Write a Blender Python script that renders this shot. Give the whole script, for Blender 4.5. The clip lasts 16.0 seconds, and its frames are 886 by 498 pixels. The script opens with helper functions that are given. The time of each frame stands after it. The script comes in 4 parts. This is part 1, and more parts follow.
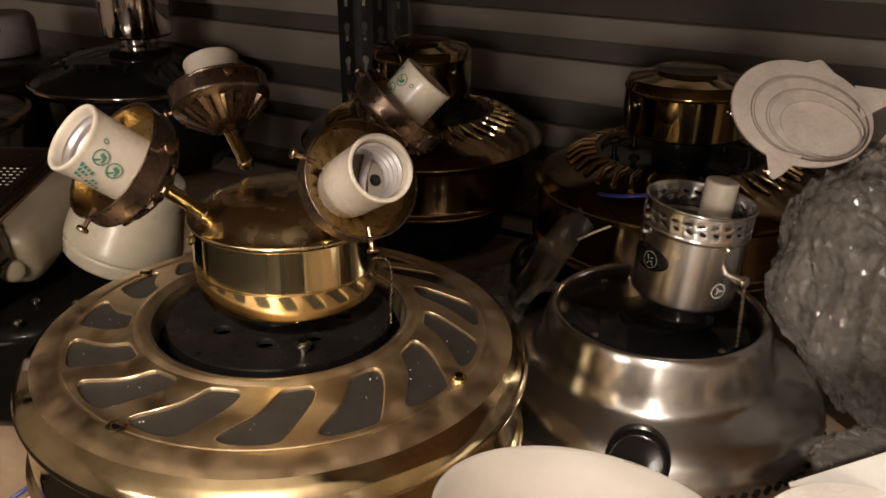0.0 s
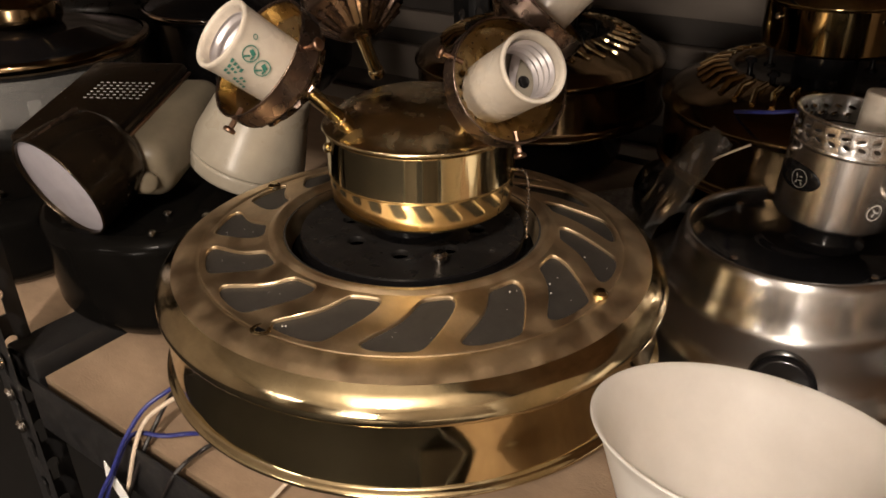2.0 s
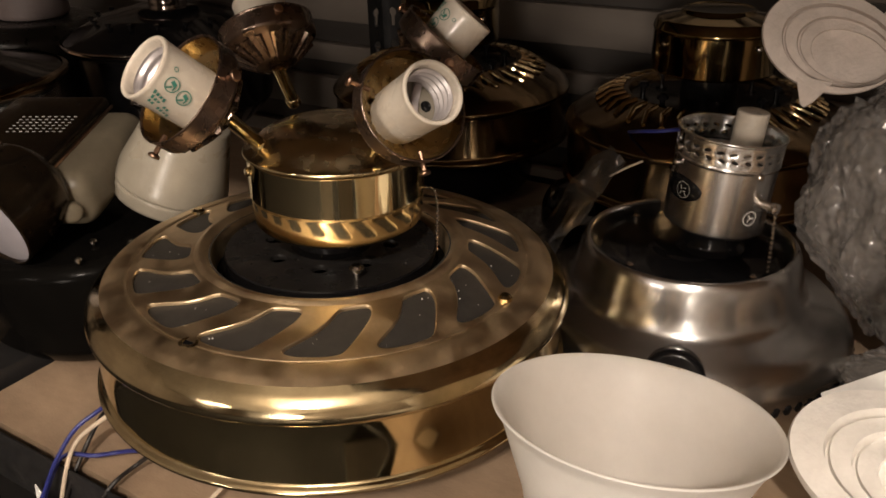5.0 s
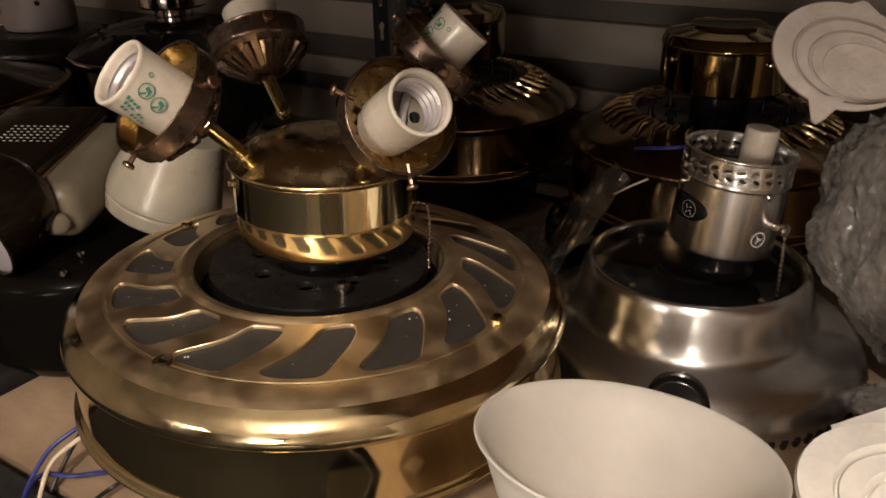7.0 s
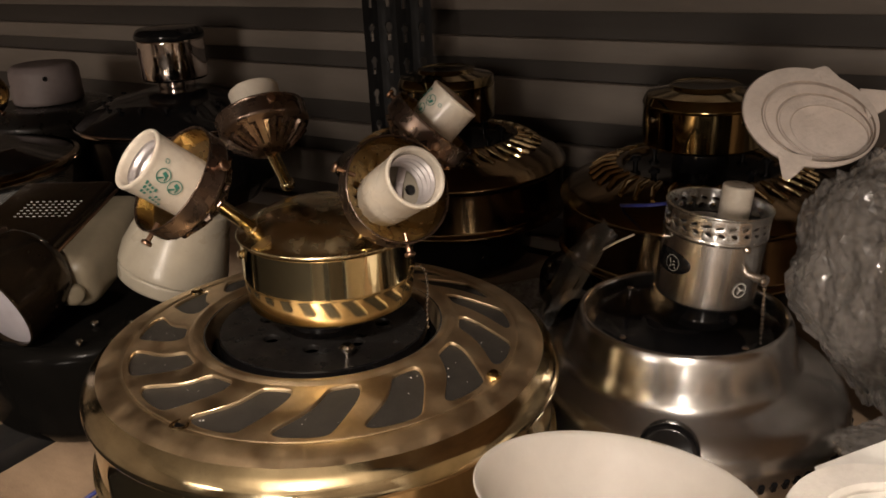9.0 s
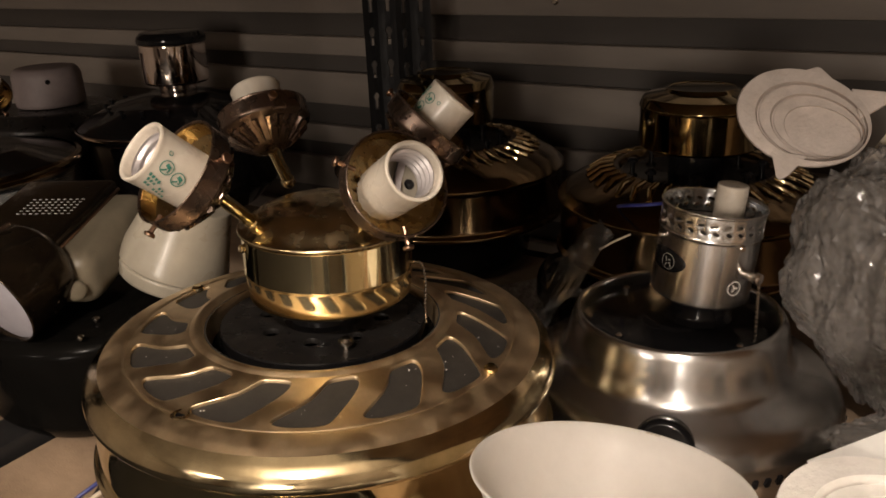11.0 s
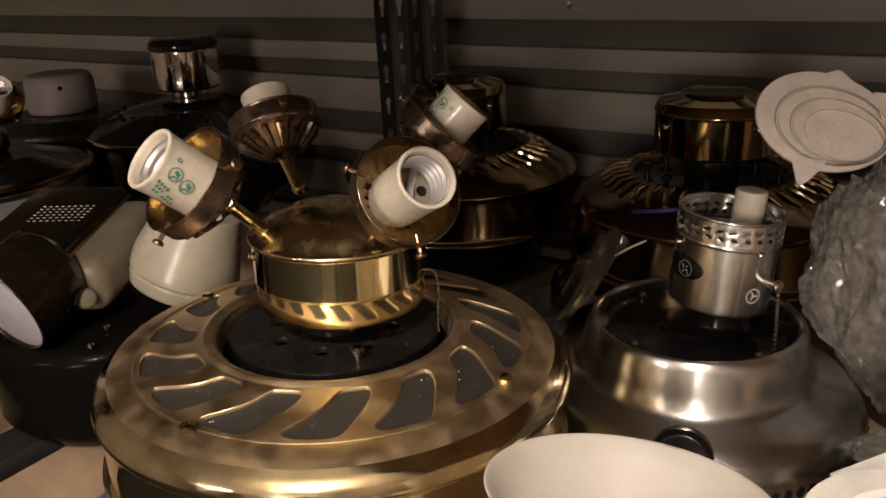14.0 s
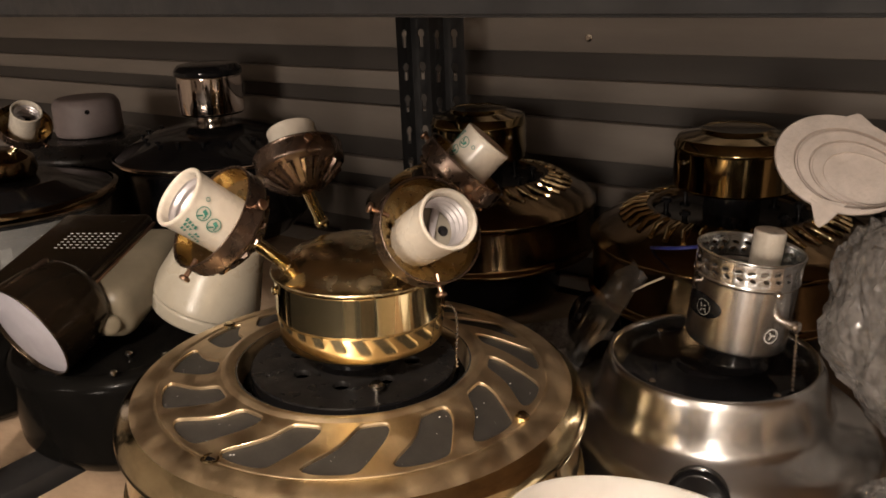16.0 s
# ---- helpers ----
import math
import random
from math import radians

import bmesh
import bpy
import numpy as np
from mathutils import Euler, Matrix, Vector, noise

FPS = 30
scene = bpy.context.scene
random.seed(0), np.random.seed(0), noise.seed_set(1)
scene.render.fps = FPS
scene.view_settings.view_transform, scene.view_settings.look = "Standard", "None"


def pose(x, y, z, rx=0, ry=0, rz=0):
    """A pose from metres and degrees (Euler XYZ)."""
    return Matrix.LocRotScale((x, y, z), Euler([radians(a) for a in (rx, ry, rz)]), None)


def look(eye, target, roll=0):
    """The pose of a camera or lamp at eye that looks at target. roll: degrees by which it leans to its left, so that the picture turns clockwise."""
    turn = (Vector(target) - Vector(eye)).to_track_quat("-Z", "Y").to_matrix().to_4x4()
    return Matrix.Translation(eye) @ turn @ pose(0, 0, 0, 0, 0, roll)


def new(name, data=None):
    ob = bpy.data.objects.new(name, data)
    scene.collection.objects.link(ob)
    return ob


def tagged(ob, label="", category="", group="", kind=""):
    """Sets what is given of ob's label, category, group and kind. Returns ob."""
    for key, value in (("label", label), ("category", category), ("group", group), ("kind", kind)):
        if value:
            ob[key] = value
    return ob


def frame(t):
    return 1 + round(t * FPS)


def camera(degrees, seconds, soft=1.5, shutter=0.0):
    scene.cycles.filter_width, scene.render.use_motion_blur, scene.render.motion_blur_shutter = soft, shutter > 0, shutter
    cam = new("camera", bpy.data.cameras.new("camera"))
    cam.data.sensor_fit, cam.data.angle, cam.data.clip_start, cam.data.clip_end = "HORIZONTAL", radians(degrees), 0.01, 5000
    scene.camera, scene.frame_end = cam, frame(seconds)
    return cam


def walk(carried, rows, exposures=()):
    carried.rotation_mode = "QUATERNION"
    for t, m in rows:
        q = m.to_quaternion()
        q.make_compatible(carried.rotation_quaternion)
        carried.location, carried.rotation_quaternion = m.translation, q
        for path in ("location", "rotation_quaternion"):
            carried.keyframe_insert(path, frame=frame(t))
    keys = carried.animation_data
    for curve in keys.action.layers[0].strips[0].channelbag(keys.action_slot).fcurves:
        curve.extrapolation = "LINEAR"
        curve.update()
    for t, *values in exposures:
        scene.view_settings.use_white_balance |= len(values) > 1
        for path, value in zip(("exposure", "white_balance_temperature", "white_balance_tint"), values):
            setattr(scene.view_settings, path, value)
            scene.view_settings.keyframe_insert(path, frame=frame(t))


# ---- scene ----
import itertools

cam = camera(56.8, 16.0, soft=1.65)
METRES, EYE, TILT, LEAN, TURN = 0.29, 0.425, -24.0, 0.0, 31.3
ROWS = [
    (0.0, 0.0, 0.0, 0.0, 0.0, -0.0, -0.0),
    (0.5, -0.0597, 0.0153, -0.01, 2.2, -1.83, -0.18),
    (1.0, -0.0683, 0.0464, -0.0499, 4.48, -3.86, -0.55),
    (1.5, -0.1094, 0.0217, -0.0545, 5.92, -4.35, -0.92),
    (2.0, -0.12, 0.0539, -0.0627, 5.96, -4.32, -0.75),
    (2.5, -0.1194, 0.0866, -0.0521, 5.02, -4.52, -0.9),
    (3.0, -0.1101, 0.0682, -0.0237, 4.1, -4.24, -1.38),
    (3.5, -0.1077, 0.0243, -0.0648, 2.85, -4.16, -1.41),
    (4.0, -0.0865, -0.0143, -0.101, 1.29, -3.92, -0.66),
    (4.5, -0.0795, -0.062, -0.0894, 0.67, -3.12, -0.17),
    (5.0, -0.0716, -0.0913, -0.093, 1.02, -2.26, 1.0),
    (7.5, -0.0095, 0.0002, -0.0981, 2.31, -0.42, 0.09),
    (8.0, -0.0082, -0.0477, -0.0798, 2.33, 0.51, 0.79),
    (8.5, -0.0091, -0.0914, -0.0841, 2.32, 1.57, 1.79),
    (9.0, -0.0072, -0.1264, -0.0695, 2.07, 2.51, 1.94),
    (11.5, -0.008, -0.1566, -0.1095, 2.03, 3.2, 1.62),
    (12.0, -0.0144, -0.1587, -0.1098, 2.48, 3.2, 1.51),
    (12.5, -0.0078, -0.139, -0.1146, 2.5, 3.03, 1.64),
    (13.0, 0.0151, -0.1276, -0.112, 2.42, 3.16, 1.82),
    (13.5, 0.0048, -0.1143, -0.1033, 2.73, 3.24, 1.76),
    (14.0, -0.0089, -0.1192, -0.0957, 2.82, 3.5, 1.71),
    (14.5, -0.0005, -0.1505, -0.0851, 2.72, 4.19, 1.62),
    (15.0, 0.005, -0.156, -0.0763, 2.87, 4.76, 1.46),
    (15.5, 0.0071, -0.1448, -0.0566, 3.27, 4.92, 1.14),
    (16.0, -0.0156, -0.1485, -0.0552, 3.89, 4.91, 0.7),
]
walk(cam, [(t, pose(0, 0, EYE, TILT, LEAN, TURN) @ pose(METRES * x, METRES * y, METRES * z, 90 + pitch, roll, yaw)) for t, x, y, z, yaw, pitch, roll in ROWS],
     exposures=((0.0, 0.16), (2.0, 0.14), (3.0, 0.10), (4.0, -0.04), (5.2, -0.08), (8.0, -0.04), (12.0, 0.06), (14.0, 0.12), (15.0, 0.32), (16.0, 0.46)))

# ---------------------------------------------------------------- light
world = bpy.data.worlds.new("room_air")
scene.world = world
world.use_nodes = True
world.node_tree.nodes["Background"].inputs[0].default_value = (0.9, 0.75, 0.6, 1)
world.node_tree.nodes["Background"].inputs[1].default_value = 0.058


def lamp(name, place, target, sx, sy, power, colour):
    data = bpy.data.lights.new(name, "AREA")
    data.shape, data.size, data.size_y = "RECTANGLE", sx, sy
    data.energy, data.color = power, colour
    ob = new(name, data)
    ob.matrix_basis = look(place, target)
    return ob


WARM = (1.0, 0.86, 0.73)
# broad unseen source, added low and far to reach in under the upper shelf
lamp("far_front_light", (1.85, -6.00, 0.95), (-0.2, 0.6, 0.3), 1.10, 1.50, 180, WARM)
lamp("ceiling_lamp_light", (-1.30, -4.20, 1.95), (-0.4, 0.5, 0.1), 0.90, 0.25, 24, WARM)
bulb = bpy.data.lights.new("ceiling_bulb_light", "POINT")
bulb.energy, bulb.color, bulb.shadow_soft_size = 195, WARM, 0.07
new("ceiling_bulb_light", bulb).matrix_basis = pose(0.65, -1.60, 1.95)



# ---------------------------------------------------------------- materials
def material(name, colour, rough=0.5, metal=0.0, second=None, scale=40.0, amount=0.5, bump=0.0, bump_scale=300.0,
             rough_var=0.0, stretch=(1, 1, 1), coat=0.0, trans=0.0, ior=1.45, alpha=1.0, subsurface=0.0, specular=0.5, brushed=0.0, stains=0.16):
    m = bpy.data.materials.new(name)
    m.use_nodes = True
    nt = m.node_tree
    b = nt.nodes["Principled BSDF"]
    b.inputs["Roughness"].default_value = rough
    b.inputs["Metallic"].default_value = metal
    b.inputs["Coat Weight"].default_value = coat
    b.inputs["Transmission Weight"].default_value = trans
    b.inputs["IOR"].default_value = ior
    b.inputs["Alpha"].default_value = alpha
    if subsurface:
        b.inputs["Subsurface Weight"].default_value = subsurface
        b.inputs["Subsurface Radius"].default_value = (0.01, 0.008, 0.006)
    b.inputs["Specular IOR Level"].default_value = specular
    if brushed:
        b.inputs["Anisotropic"].default_value = brushed
        b.inputs["Anisotropic Rotation"].default_value = 0.25
        tangent = nt.nodes.new("ShaderNodeTangent")
        tangent.direction_type, tangent.axis = "RADIAL", "Z"
        nt.links.new(tangent.outputs[0], b.inputs["Tangent"])
    geo = nt.nodes.new("ShaderNodeTexCoord")
    mp = nt.nodes.new("ShaderNodeMapping")
    mp.inputs["Scale"].default_value = stretch
    nt.links.new(geo.outputs["Object"], mp.inputs["Vector"])
    n1 = nt.nodes.new("ShaderNodeTexNoise")
    n1.inputs["Scale"].default_value = scale
    n1.inputs["Detail"].default_value = 6
    n1.inputs["Roughness"].default_value = 0.65
    nt.links.new(mp.outputs[0], n1.inputs["Vector"])
    ramp = nt.nodes.new("ShaderNodeValToRGB")
    ramp.color_ramp.elements[0].position = 0.5 - 0.5 * amount * 0.6
    ramp.color_ramp.elements[1].position = 0.5 + 0.5 * amount * 0.6
    ramp.color_ramp.elements[0].color = (*colour, 1)
    ramp.color_ramp.elements[1].color = (*(second or colour), 1)
    nt.links.new(n1.outputs["Fac"], ramp.inputs["Fac"])
    stain = nt.nodes.new("ShaderNodeTexNoise")
    stain.inputs["Scale"].default_value = scale * 0.42
    stain.inputs["Detail"].default_value = 9
    stain.inputs["Roughness"].default_value = 0.72
    nt.links.new(mp.outputs[0], stain.inputs["Vector"])
    patch = nt.nodes.new("ShaderNodeMapRange")
    patch.inputs[1].default_value, patch.inputs[2].default_value = 0.42, 0.66
    patch.inputs[3].default_value, patch.inputs[4].default_value = 1.04, 1.04 - stains
    nt.links.new(stain.outputs["Fac"], patch.inputs[0])
    worn = nt.nodes.new("ShaderNodeVectorMath")
    worn.operation = "SCALE"
    nt.links.new(ramp.outputs[0], worn.inputs[0])
    nt.links.new(patch.outputs[0], worn.inputs["Scale"])
    nt.links.new(worn.outputs[0], b.inputs["Base Color"])
    if rough_var:
        n2 = nt.nodes.new("ShaderNodeTexNoise")
        n2.inputs["Scale"].default_value = scale * 2.3
        n2.inputs["Detail"].default_value = 8
        nt.links.new(mp.outputs[0], n2.inputs["Vector"])
        mr = nt.nodes.new("ShaderNodeMapRange")
        mr.inputs[1].default_value, mr.inputs[2].default_value = 0.35, 0.7
        mr.inputs[3].default_value, mr.inputs[4].default_value = max(0.02, rough - rough_var), rough + rough_var
        nt.links.new(n2.outputs["Fac"], mr.inputs[0])
        nt.links.new(mr.outputs[0], b.inputs["Roughness"])
    if bump:
        n3 = nt.nodes.new("ShaderNodeTexNoise")
        n3.inputs["Scale"].default_value = bump_scale
        n3.inputs["Detail"].default_value = 4
        nt.links.new(mp.outputs[0], n3.inputs["Vector"])
        bp = nt.nodes.new("ShaderNodeBump")
        bp.inputs["Strength"].default_value = bump
        bp.inputs["Distance"].default_value = 0.001
        nt.links.new(n3.outputs["Fac"], bp.inputs["Height"])
        nt.links.new(bp.outputs[0], b.inputs["Normal"])
    return m


BRASS = material("polished_brass", (0.86, 0.72, 0.45), 0.15, 1.0, (0.60, 0.47, 0.28), 24, 0.8, 0.04, 60, 0.09, stains=0.34)
BRASS_CUP = material("bright_brass", (0.86, 0.73, 0.45), 0.09, 1.0, (0.78, 0.64, 0.37), 20, 0.8, 0.01, 60, 0.03)
BRASS_TOP = material("tarnished_brass", (0.86, 0.68, 0.45), 0.44, 1.0, (0.64, 0.475, 0.29), 22, 0.9, 0.05, 200, 0.12, stains=0.30)
BRONZE = material("antique_bronze", (0.21, 0.155, 0.125), 0.29, 0.95, (0.16, 0.110, 0.085), 40, 0.8, 0.03, 300, 0.08)
BRONZE_DARK = material("dark_bronze_paint", (0.060, 0.042, 0.026), 0.20, 0.85, (0.034, 0.025, 0.018), 60, 0.7, 0.05, 500, 0.08)
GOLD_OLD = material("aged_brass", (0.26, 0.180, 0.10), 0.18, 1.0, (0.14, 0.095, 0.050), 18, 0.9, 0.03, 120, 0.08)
NICKEL = material("brushed_nickel", (0.78, 0.77, 0.76), 0.26, 1.0, (0.68, 0.67, 0.66), 30, 0.6, brushed=0.6)
CHROME = material("polished_chrome", (0.72, 0.62, 0.57), 0.07, 1.0, (0.66, 0.56, 0.50), 25, 0.6, 0, 60, 0.03)
BLACK_GLOSS = material("black_enamel", (0.006, 0.006, 0.007), 0.13, 0.0, (0.010, 0.009, 0.009), 40, 0.8, 0.03, 200, 0.07, specular=0.28)
BLACK_DULL = material("black_paint", (0.003, 0.0028, 0.0026), 0.16, 0.0, (0.005, 0.0045, 0.004), 40, 0.8, 0.05, 200, 0.07, specular=0.03)
BLACK_PLATE = material("dusty_black_steel", (0.010, 0.0095, 0.0095), 0.34, 0.2, (0.028, 0.025, 0.023), 35, 0.9, 0.08, 400, 0.10)
BLACK_RACK = material("black_painted_steel", (0.012, 0.012, 0.013), 0.45, 0.0, (0.022, 0.020, 0.019), 30, 0.8, 0.08, 400, 0.12)
SCREEN = material("grey_motor_screen", (0.030, 0.027, 0.024), 0.6, 0.2, (0.050, 0.044, 0.038), 90, 0.9, 0.25, 1500)
CERAMIC = material("glazed_porcelain", (0.70, 0.64, 0.55), 0.30, 0.0, (0.58, 0.50, 0.41), 35, 0.9, 0.04, 150, 0.08, coat=0.3, subsurface=0.05)
SHELL_METAL = material("socket_screw_shell", (0.66, 0.62, 0.62), 0.36, 0.55, (0.56, 0.52, 0.52), 80, 0.7)
COPPER = material("coppery_screw", (0.42, 0.27, 0.19), 0.30, 1.0, (0.32, 0.20, 0.14), 200, 0.8)
STEEL = material("bright_steel", (0.62, 0.56, 0.50), 0.22, 1.0, (0.5, 0.45, 0.4), 150, 0.8)
WHITE_GLASS = material("opal_glass", (0.94, 0.93, 0.91), 0.42, 0.0, (0.90, 0.88, 0.84), 16, 0.8, 0.02, 80, 0.06)
# one plastic twice: darker for the rear cover's shade, brighter for the front's light
PLASTER_SHADED = material("shaded_textured_plastic", (0.66, 0.58, 0.53), 0.75, 0.0, (0.56, 0.49, 0.44), 60, 0.8, 0.7, 300)
PLASTER_LIT = material("lit_white_plastic", (0.86, 0.83, 0.79), 0.6, 0.0, (0.78, 0.75, 0.70), 60, 0.8, 0.5, 300)
# floodlight's ivory and white lens, both toned down in colour to stand in shade
IVORY_SHADED = material("shaded_ivory_plastic", (0.19, 0.16, 0.115), 0.40, 0.0, (0.13, 0.11, 0.077), 25, 0.8, 0.05, 300)
LENS = material("frosted_lens", (0.38, 0.36, 0.39), 0.45, 0.0, (0.30, 0.28, 0.31), 30, 0.8, 0.05, 300)
BOARD = material("particle_board", (0.42, 0.30, 0.20), 0.8, 0.0, (0.25, 0.17, 0.108), 22, 0.9, 0.3, 700, stretch=(0.5, 1, 1), stains=0.34)
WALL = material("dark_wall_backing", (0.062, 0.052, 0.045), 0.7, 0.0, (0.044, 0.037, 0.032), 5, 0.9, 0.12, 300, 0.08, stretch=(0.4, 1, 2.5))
ROOM = material("dim_plaster_wall", (0.24, 0.205, 0.17), 0.9, 0.0, (0.18, 0.15, 0.125), 3, 0.9, 0.2, 40)
CEILING = material("white_ceiling_paint", (0.55, 0.50, 0.44), 0.9, 0.0, (0.48, 0.43, 0.37), 3, 0.9, 0.2, 40)
CONCRETE = material("dark_worn_floor", (0.014, 0.0125, 0.011), 0.9, 0.0, (0.009, 0.008, 0.007), 4, 0.9, 0.3, 60)
GREEN_INK = material("green_ink", (0.045, 0.20, 0.15), 0.5)
BLUE_WIRE = material("blue_wire", (0.022, 0.028, 0.15), 0.4, 0.0, (0.03, 0.036, 0.19), 200)
BLACK_WIRE = material("black_wire", (0.018, 0.015, 0.014), 0.45)
WHITE_WIRE = material("white_wire", (0.72, 0.60, 0.46), 0.45, 0.0, (0.62, 0.5, 0.38), 150)
PAPER = material("white_paper", (0.88, 0.87, 0.84), 0.85, 0.0, (0.82, 0.80, 0.77), 30, 0.6, 0.1, 100)
PAPER_TAN = material("tan_card", (0.60, 0.52, 0.42), 0.85, 0.0, (0.54, 0.46, 0.36), 20, 0.6, 0.1, 100)
# pinkish-white canopy enamel with the dim far corner put into its colour
CANOPY_DIM = material("dimmed_pink_enamel", (0.20, 0.16, 0.155), 0.6, 0.0, (0.15, 0.12, 0.115), 25, 0.8, 0.1, 200)
# darker ceramic: the weaker light on the lamp base is put into its colour
CERAMIC_DIM = material("dimmed_cream_ceramic", (0.36, 0.32, 0.255), 0.32, 0.0, (0.28, 0.25, 0.20), 20, 0.8, 0.03, 100, 0.06, coat=0.1)
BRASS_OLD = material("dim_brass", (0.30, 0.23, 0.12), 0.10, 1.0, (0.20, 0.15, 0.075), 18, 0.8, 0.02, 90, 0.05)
WRAP = material("grey_wrapping", (0.22, 0.20, 0.187), 0.26, 0.0, (0.07, 0.063, 0.058), 60, 0.5, 0.3, 120, 0.1)
WRAP_DARK = material("dark_wrapping", (0.07, 0.062, 0.055), 0.4, 0.0, (0.04, 0.036, 0.032), 30, 0.9, 0.3, 120, 0.1)
GREY_PRINT = material("grey_print", (0.34, 0.32, 0.29), 0.5)
BRASS_LID = material("hazed_brass", (0.82, 0.68, 0.42), 0.25, 1.0, (0.60, 0.48, 0.29), 30, 0.9, 0.04, 120, 0.10)
LINING = material("dull_brass_lining", (0.50, 0.38, 0.20), 0.30, 1.0, (0.38, 0.28, 0.14), 40, 0.8, 0.03, 200, 0.08)
BAG_FILM = material("milky_polythene", (0.36, 0.34, 0.32), 0.14, 0.0, (0.28, 0.26, 0.245), 50, 0.8, 0.5, 70, 0.05, alpha=0.34)
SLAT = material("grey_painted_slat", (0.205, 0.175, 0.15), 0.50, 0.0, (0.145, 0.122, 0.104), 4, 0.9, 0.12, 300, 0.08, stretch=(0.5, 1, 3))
FILM = material("clear_polythene", (0.92, 0.90, 0.88), 0.10, 0.0, (0.85, 0.83, 0.80), 40, 0.8, 0.5, 60, 0.05, alpha=0.10)
CLEAR_GLASS = material("clear_glass", (0.45, 0.44, 0.42), 0.10, 0.0, (0.38, 0.37, 0.35), 30, 0.6, 0.05, 60, 0.04, alpha=0.22)


def let_through(mat, colour, share):
    """Lets part of the light through a thin wall."""
    nt = mat.node_tree
    out, b = nt.nodes["Material Output"], nt.nodes["Principled BSDF"]
    t = nt.nodes.new("ShaderNodeBsdfTranslucent")
    t.inputs[0].default_value = (*colour, 1)
    mix = nt.nodes.new("ShaderNodeMixShader")
    mix.inputs[0].default_value = share
    nt.links.new(b.outputs[0], mix.inputs[1])
    nt.links.new(t.outputs[0], mix.inputs[2])
    nt.links.new(mix.outputs[0], out.inputs["Surface"])


let_through(WHITE_GLASS, (0.86, 0.80, 0.72), 0.38)


def film_look(mat, gloss, veil, colour, share=1.0):
    """Thin clear film: mostly see-through, with glints and a faint milky veil."""
    nt = mat.node_tree
    nt.nodes.clear()
    out = nt.nodes.new("ShaderNodeOutputMaterial")
    clear, shine, milk = nt.nodes.new("ShaderNodeBsdfTransparent"), nt.nodes.new("ShaderNodeBsdfGlossy"), nt.nodes.new("ShaderNodeBsdfDiffuse")
    shine.inputs["Roughness"].default_value = 0.09
    milk.inputs[0].default_value = (*colour, 1)
    m1, m2, edge = nt.nodes.new("ShaderNodeMixShader"), nt.nodes.new("ShaderNodeMixShader"), nt.nodes.new("ShaderNodeLayerWeight")
    edge.inputs[0].default_value = gloss
    m1.inputs[0].default_value = veil
    nt.links.new(clear.outputs[0], m1.inputs[1])
    nt.links.new(milk.outputs[0], m1.inputs[2])
    weak = nt.nodes.new("ShaderNodeMath")
    weak.operation = "MULTIPLY"
    weak.inputs[1].default_value = share
    nt.links.new(edge.outputs["Fresnel"], weak.inputs[0])
    nt.links.new(weak.outputs[0], m2.inputs[0])
    nt.links.new(m1.outputs[0], m2.inputs[1])
    nt.links.new(shine.outputs[0], m2.inputs[2])
    nt.links.new(m2.outputs[0], out.inputs["Surface"])


film_look(FILM, 0.22, 0.15, (0.7, 0.68, 0.65), 0.42)
film_look(BAG_FILM, 0.36, 0.24, (0.52, 0.48, 0.45))


# ---------------------------------------------------------------- builders
def finish(name, bm, mat, smooth=True, angle=40):
    bmesh.ops.recalc_face_normals(bm, faces=bm.faces[:])
    if smooth:
        for f in bm.faces:
            f.smooth = True
        for e in bm.edges:
            if len(e.link_faces) == 2 and e.calc_face_angle(0) > radians(angle):
                e.smooth = False
    me = bpy.data.meshes.new(name)
    bm.to_mesh(me)
    bm.free()
    me.materials.append(mat)
    return me


def part(name, bm, mat, parent, label="", m=None, smooth=True, angle=40):
    ob = new(name, finish(name, bm, mat, smooth, angle))
    ob.parent = parent
    if m is not None:
        ob.matrix_basis = m
    if label:
        tagged(ob, label)
    return ob


def thing(name, m, label, category, group="", kind=""):
    ob = new(name)
    ob.empty_display_size = 0.02
    ob.matrix_basis = m
    return tagged(ob, label, category, group, kind)


def solid(name, bm, mat, label, category, m=None, group="", kind="", smooth=True, angle=40):
    ob = new(name, finish(name, bm, mat, smooth, angle))
    if m is not None:
        ob.matrix_basis = m
    return tagged(ob, label, category, group, kind)


def rounded(points, radius=0.002, steps=3):
    """A profile with its inner corners rounded."""
    out = [points[0]]
    for a, b, c in zip(points, points[1:], points[2:]):
        a, b, c = Vector(a), Vector(b), Vector(c)
        u, v = a - b, c - b
        d = min(radius, u.length * 0.45, v.length * 0.45)
        if d < 1e-6:
            out.append(tuple(b))
            continue
        p, q = b + u.normalized() * d, b + v.normalized() * d
        for i in range(steps + 1):
            s = i / steps
            out.append(tuple(p * (1 - s) ** 2 + b * 2 * s * (1 - s) + q * s ** 2))
    out.append(points[-1])
    return out


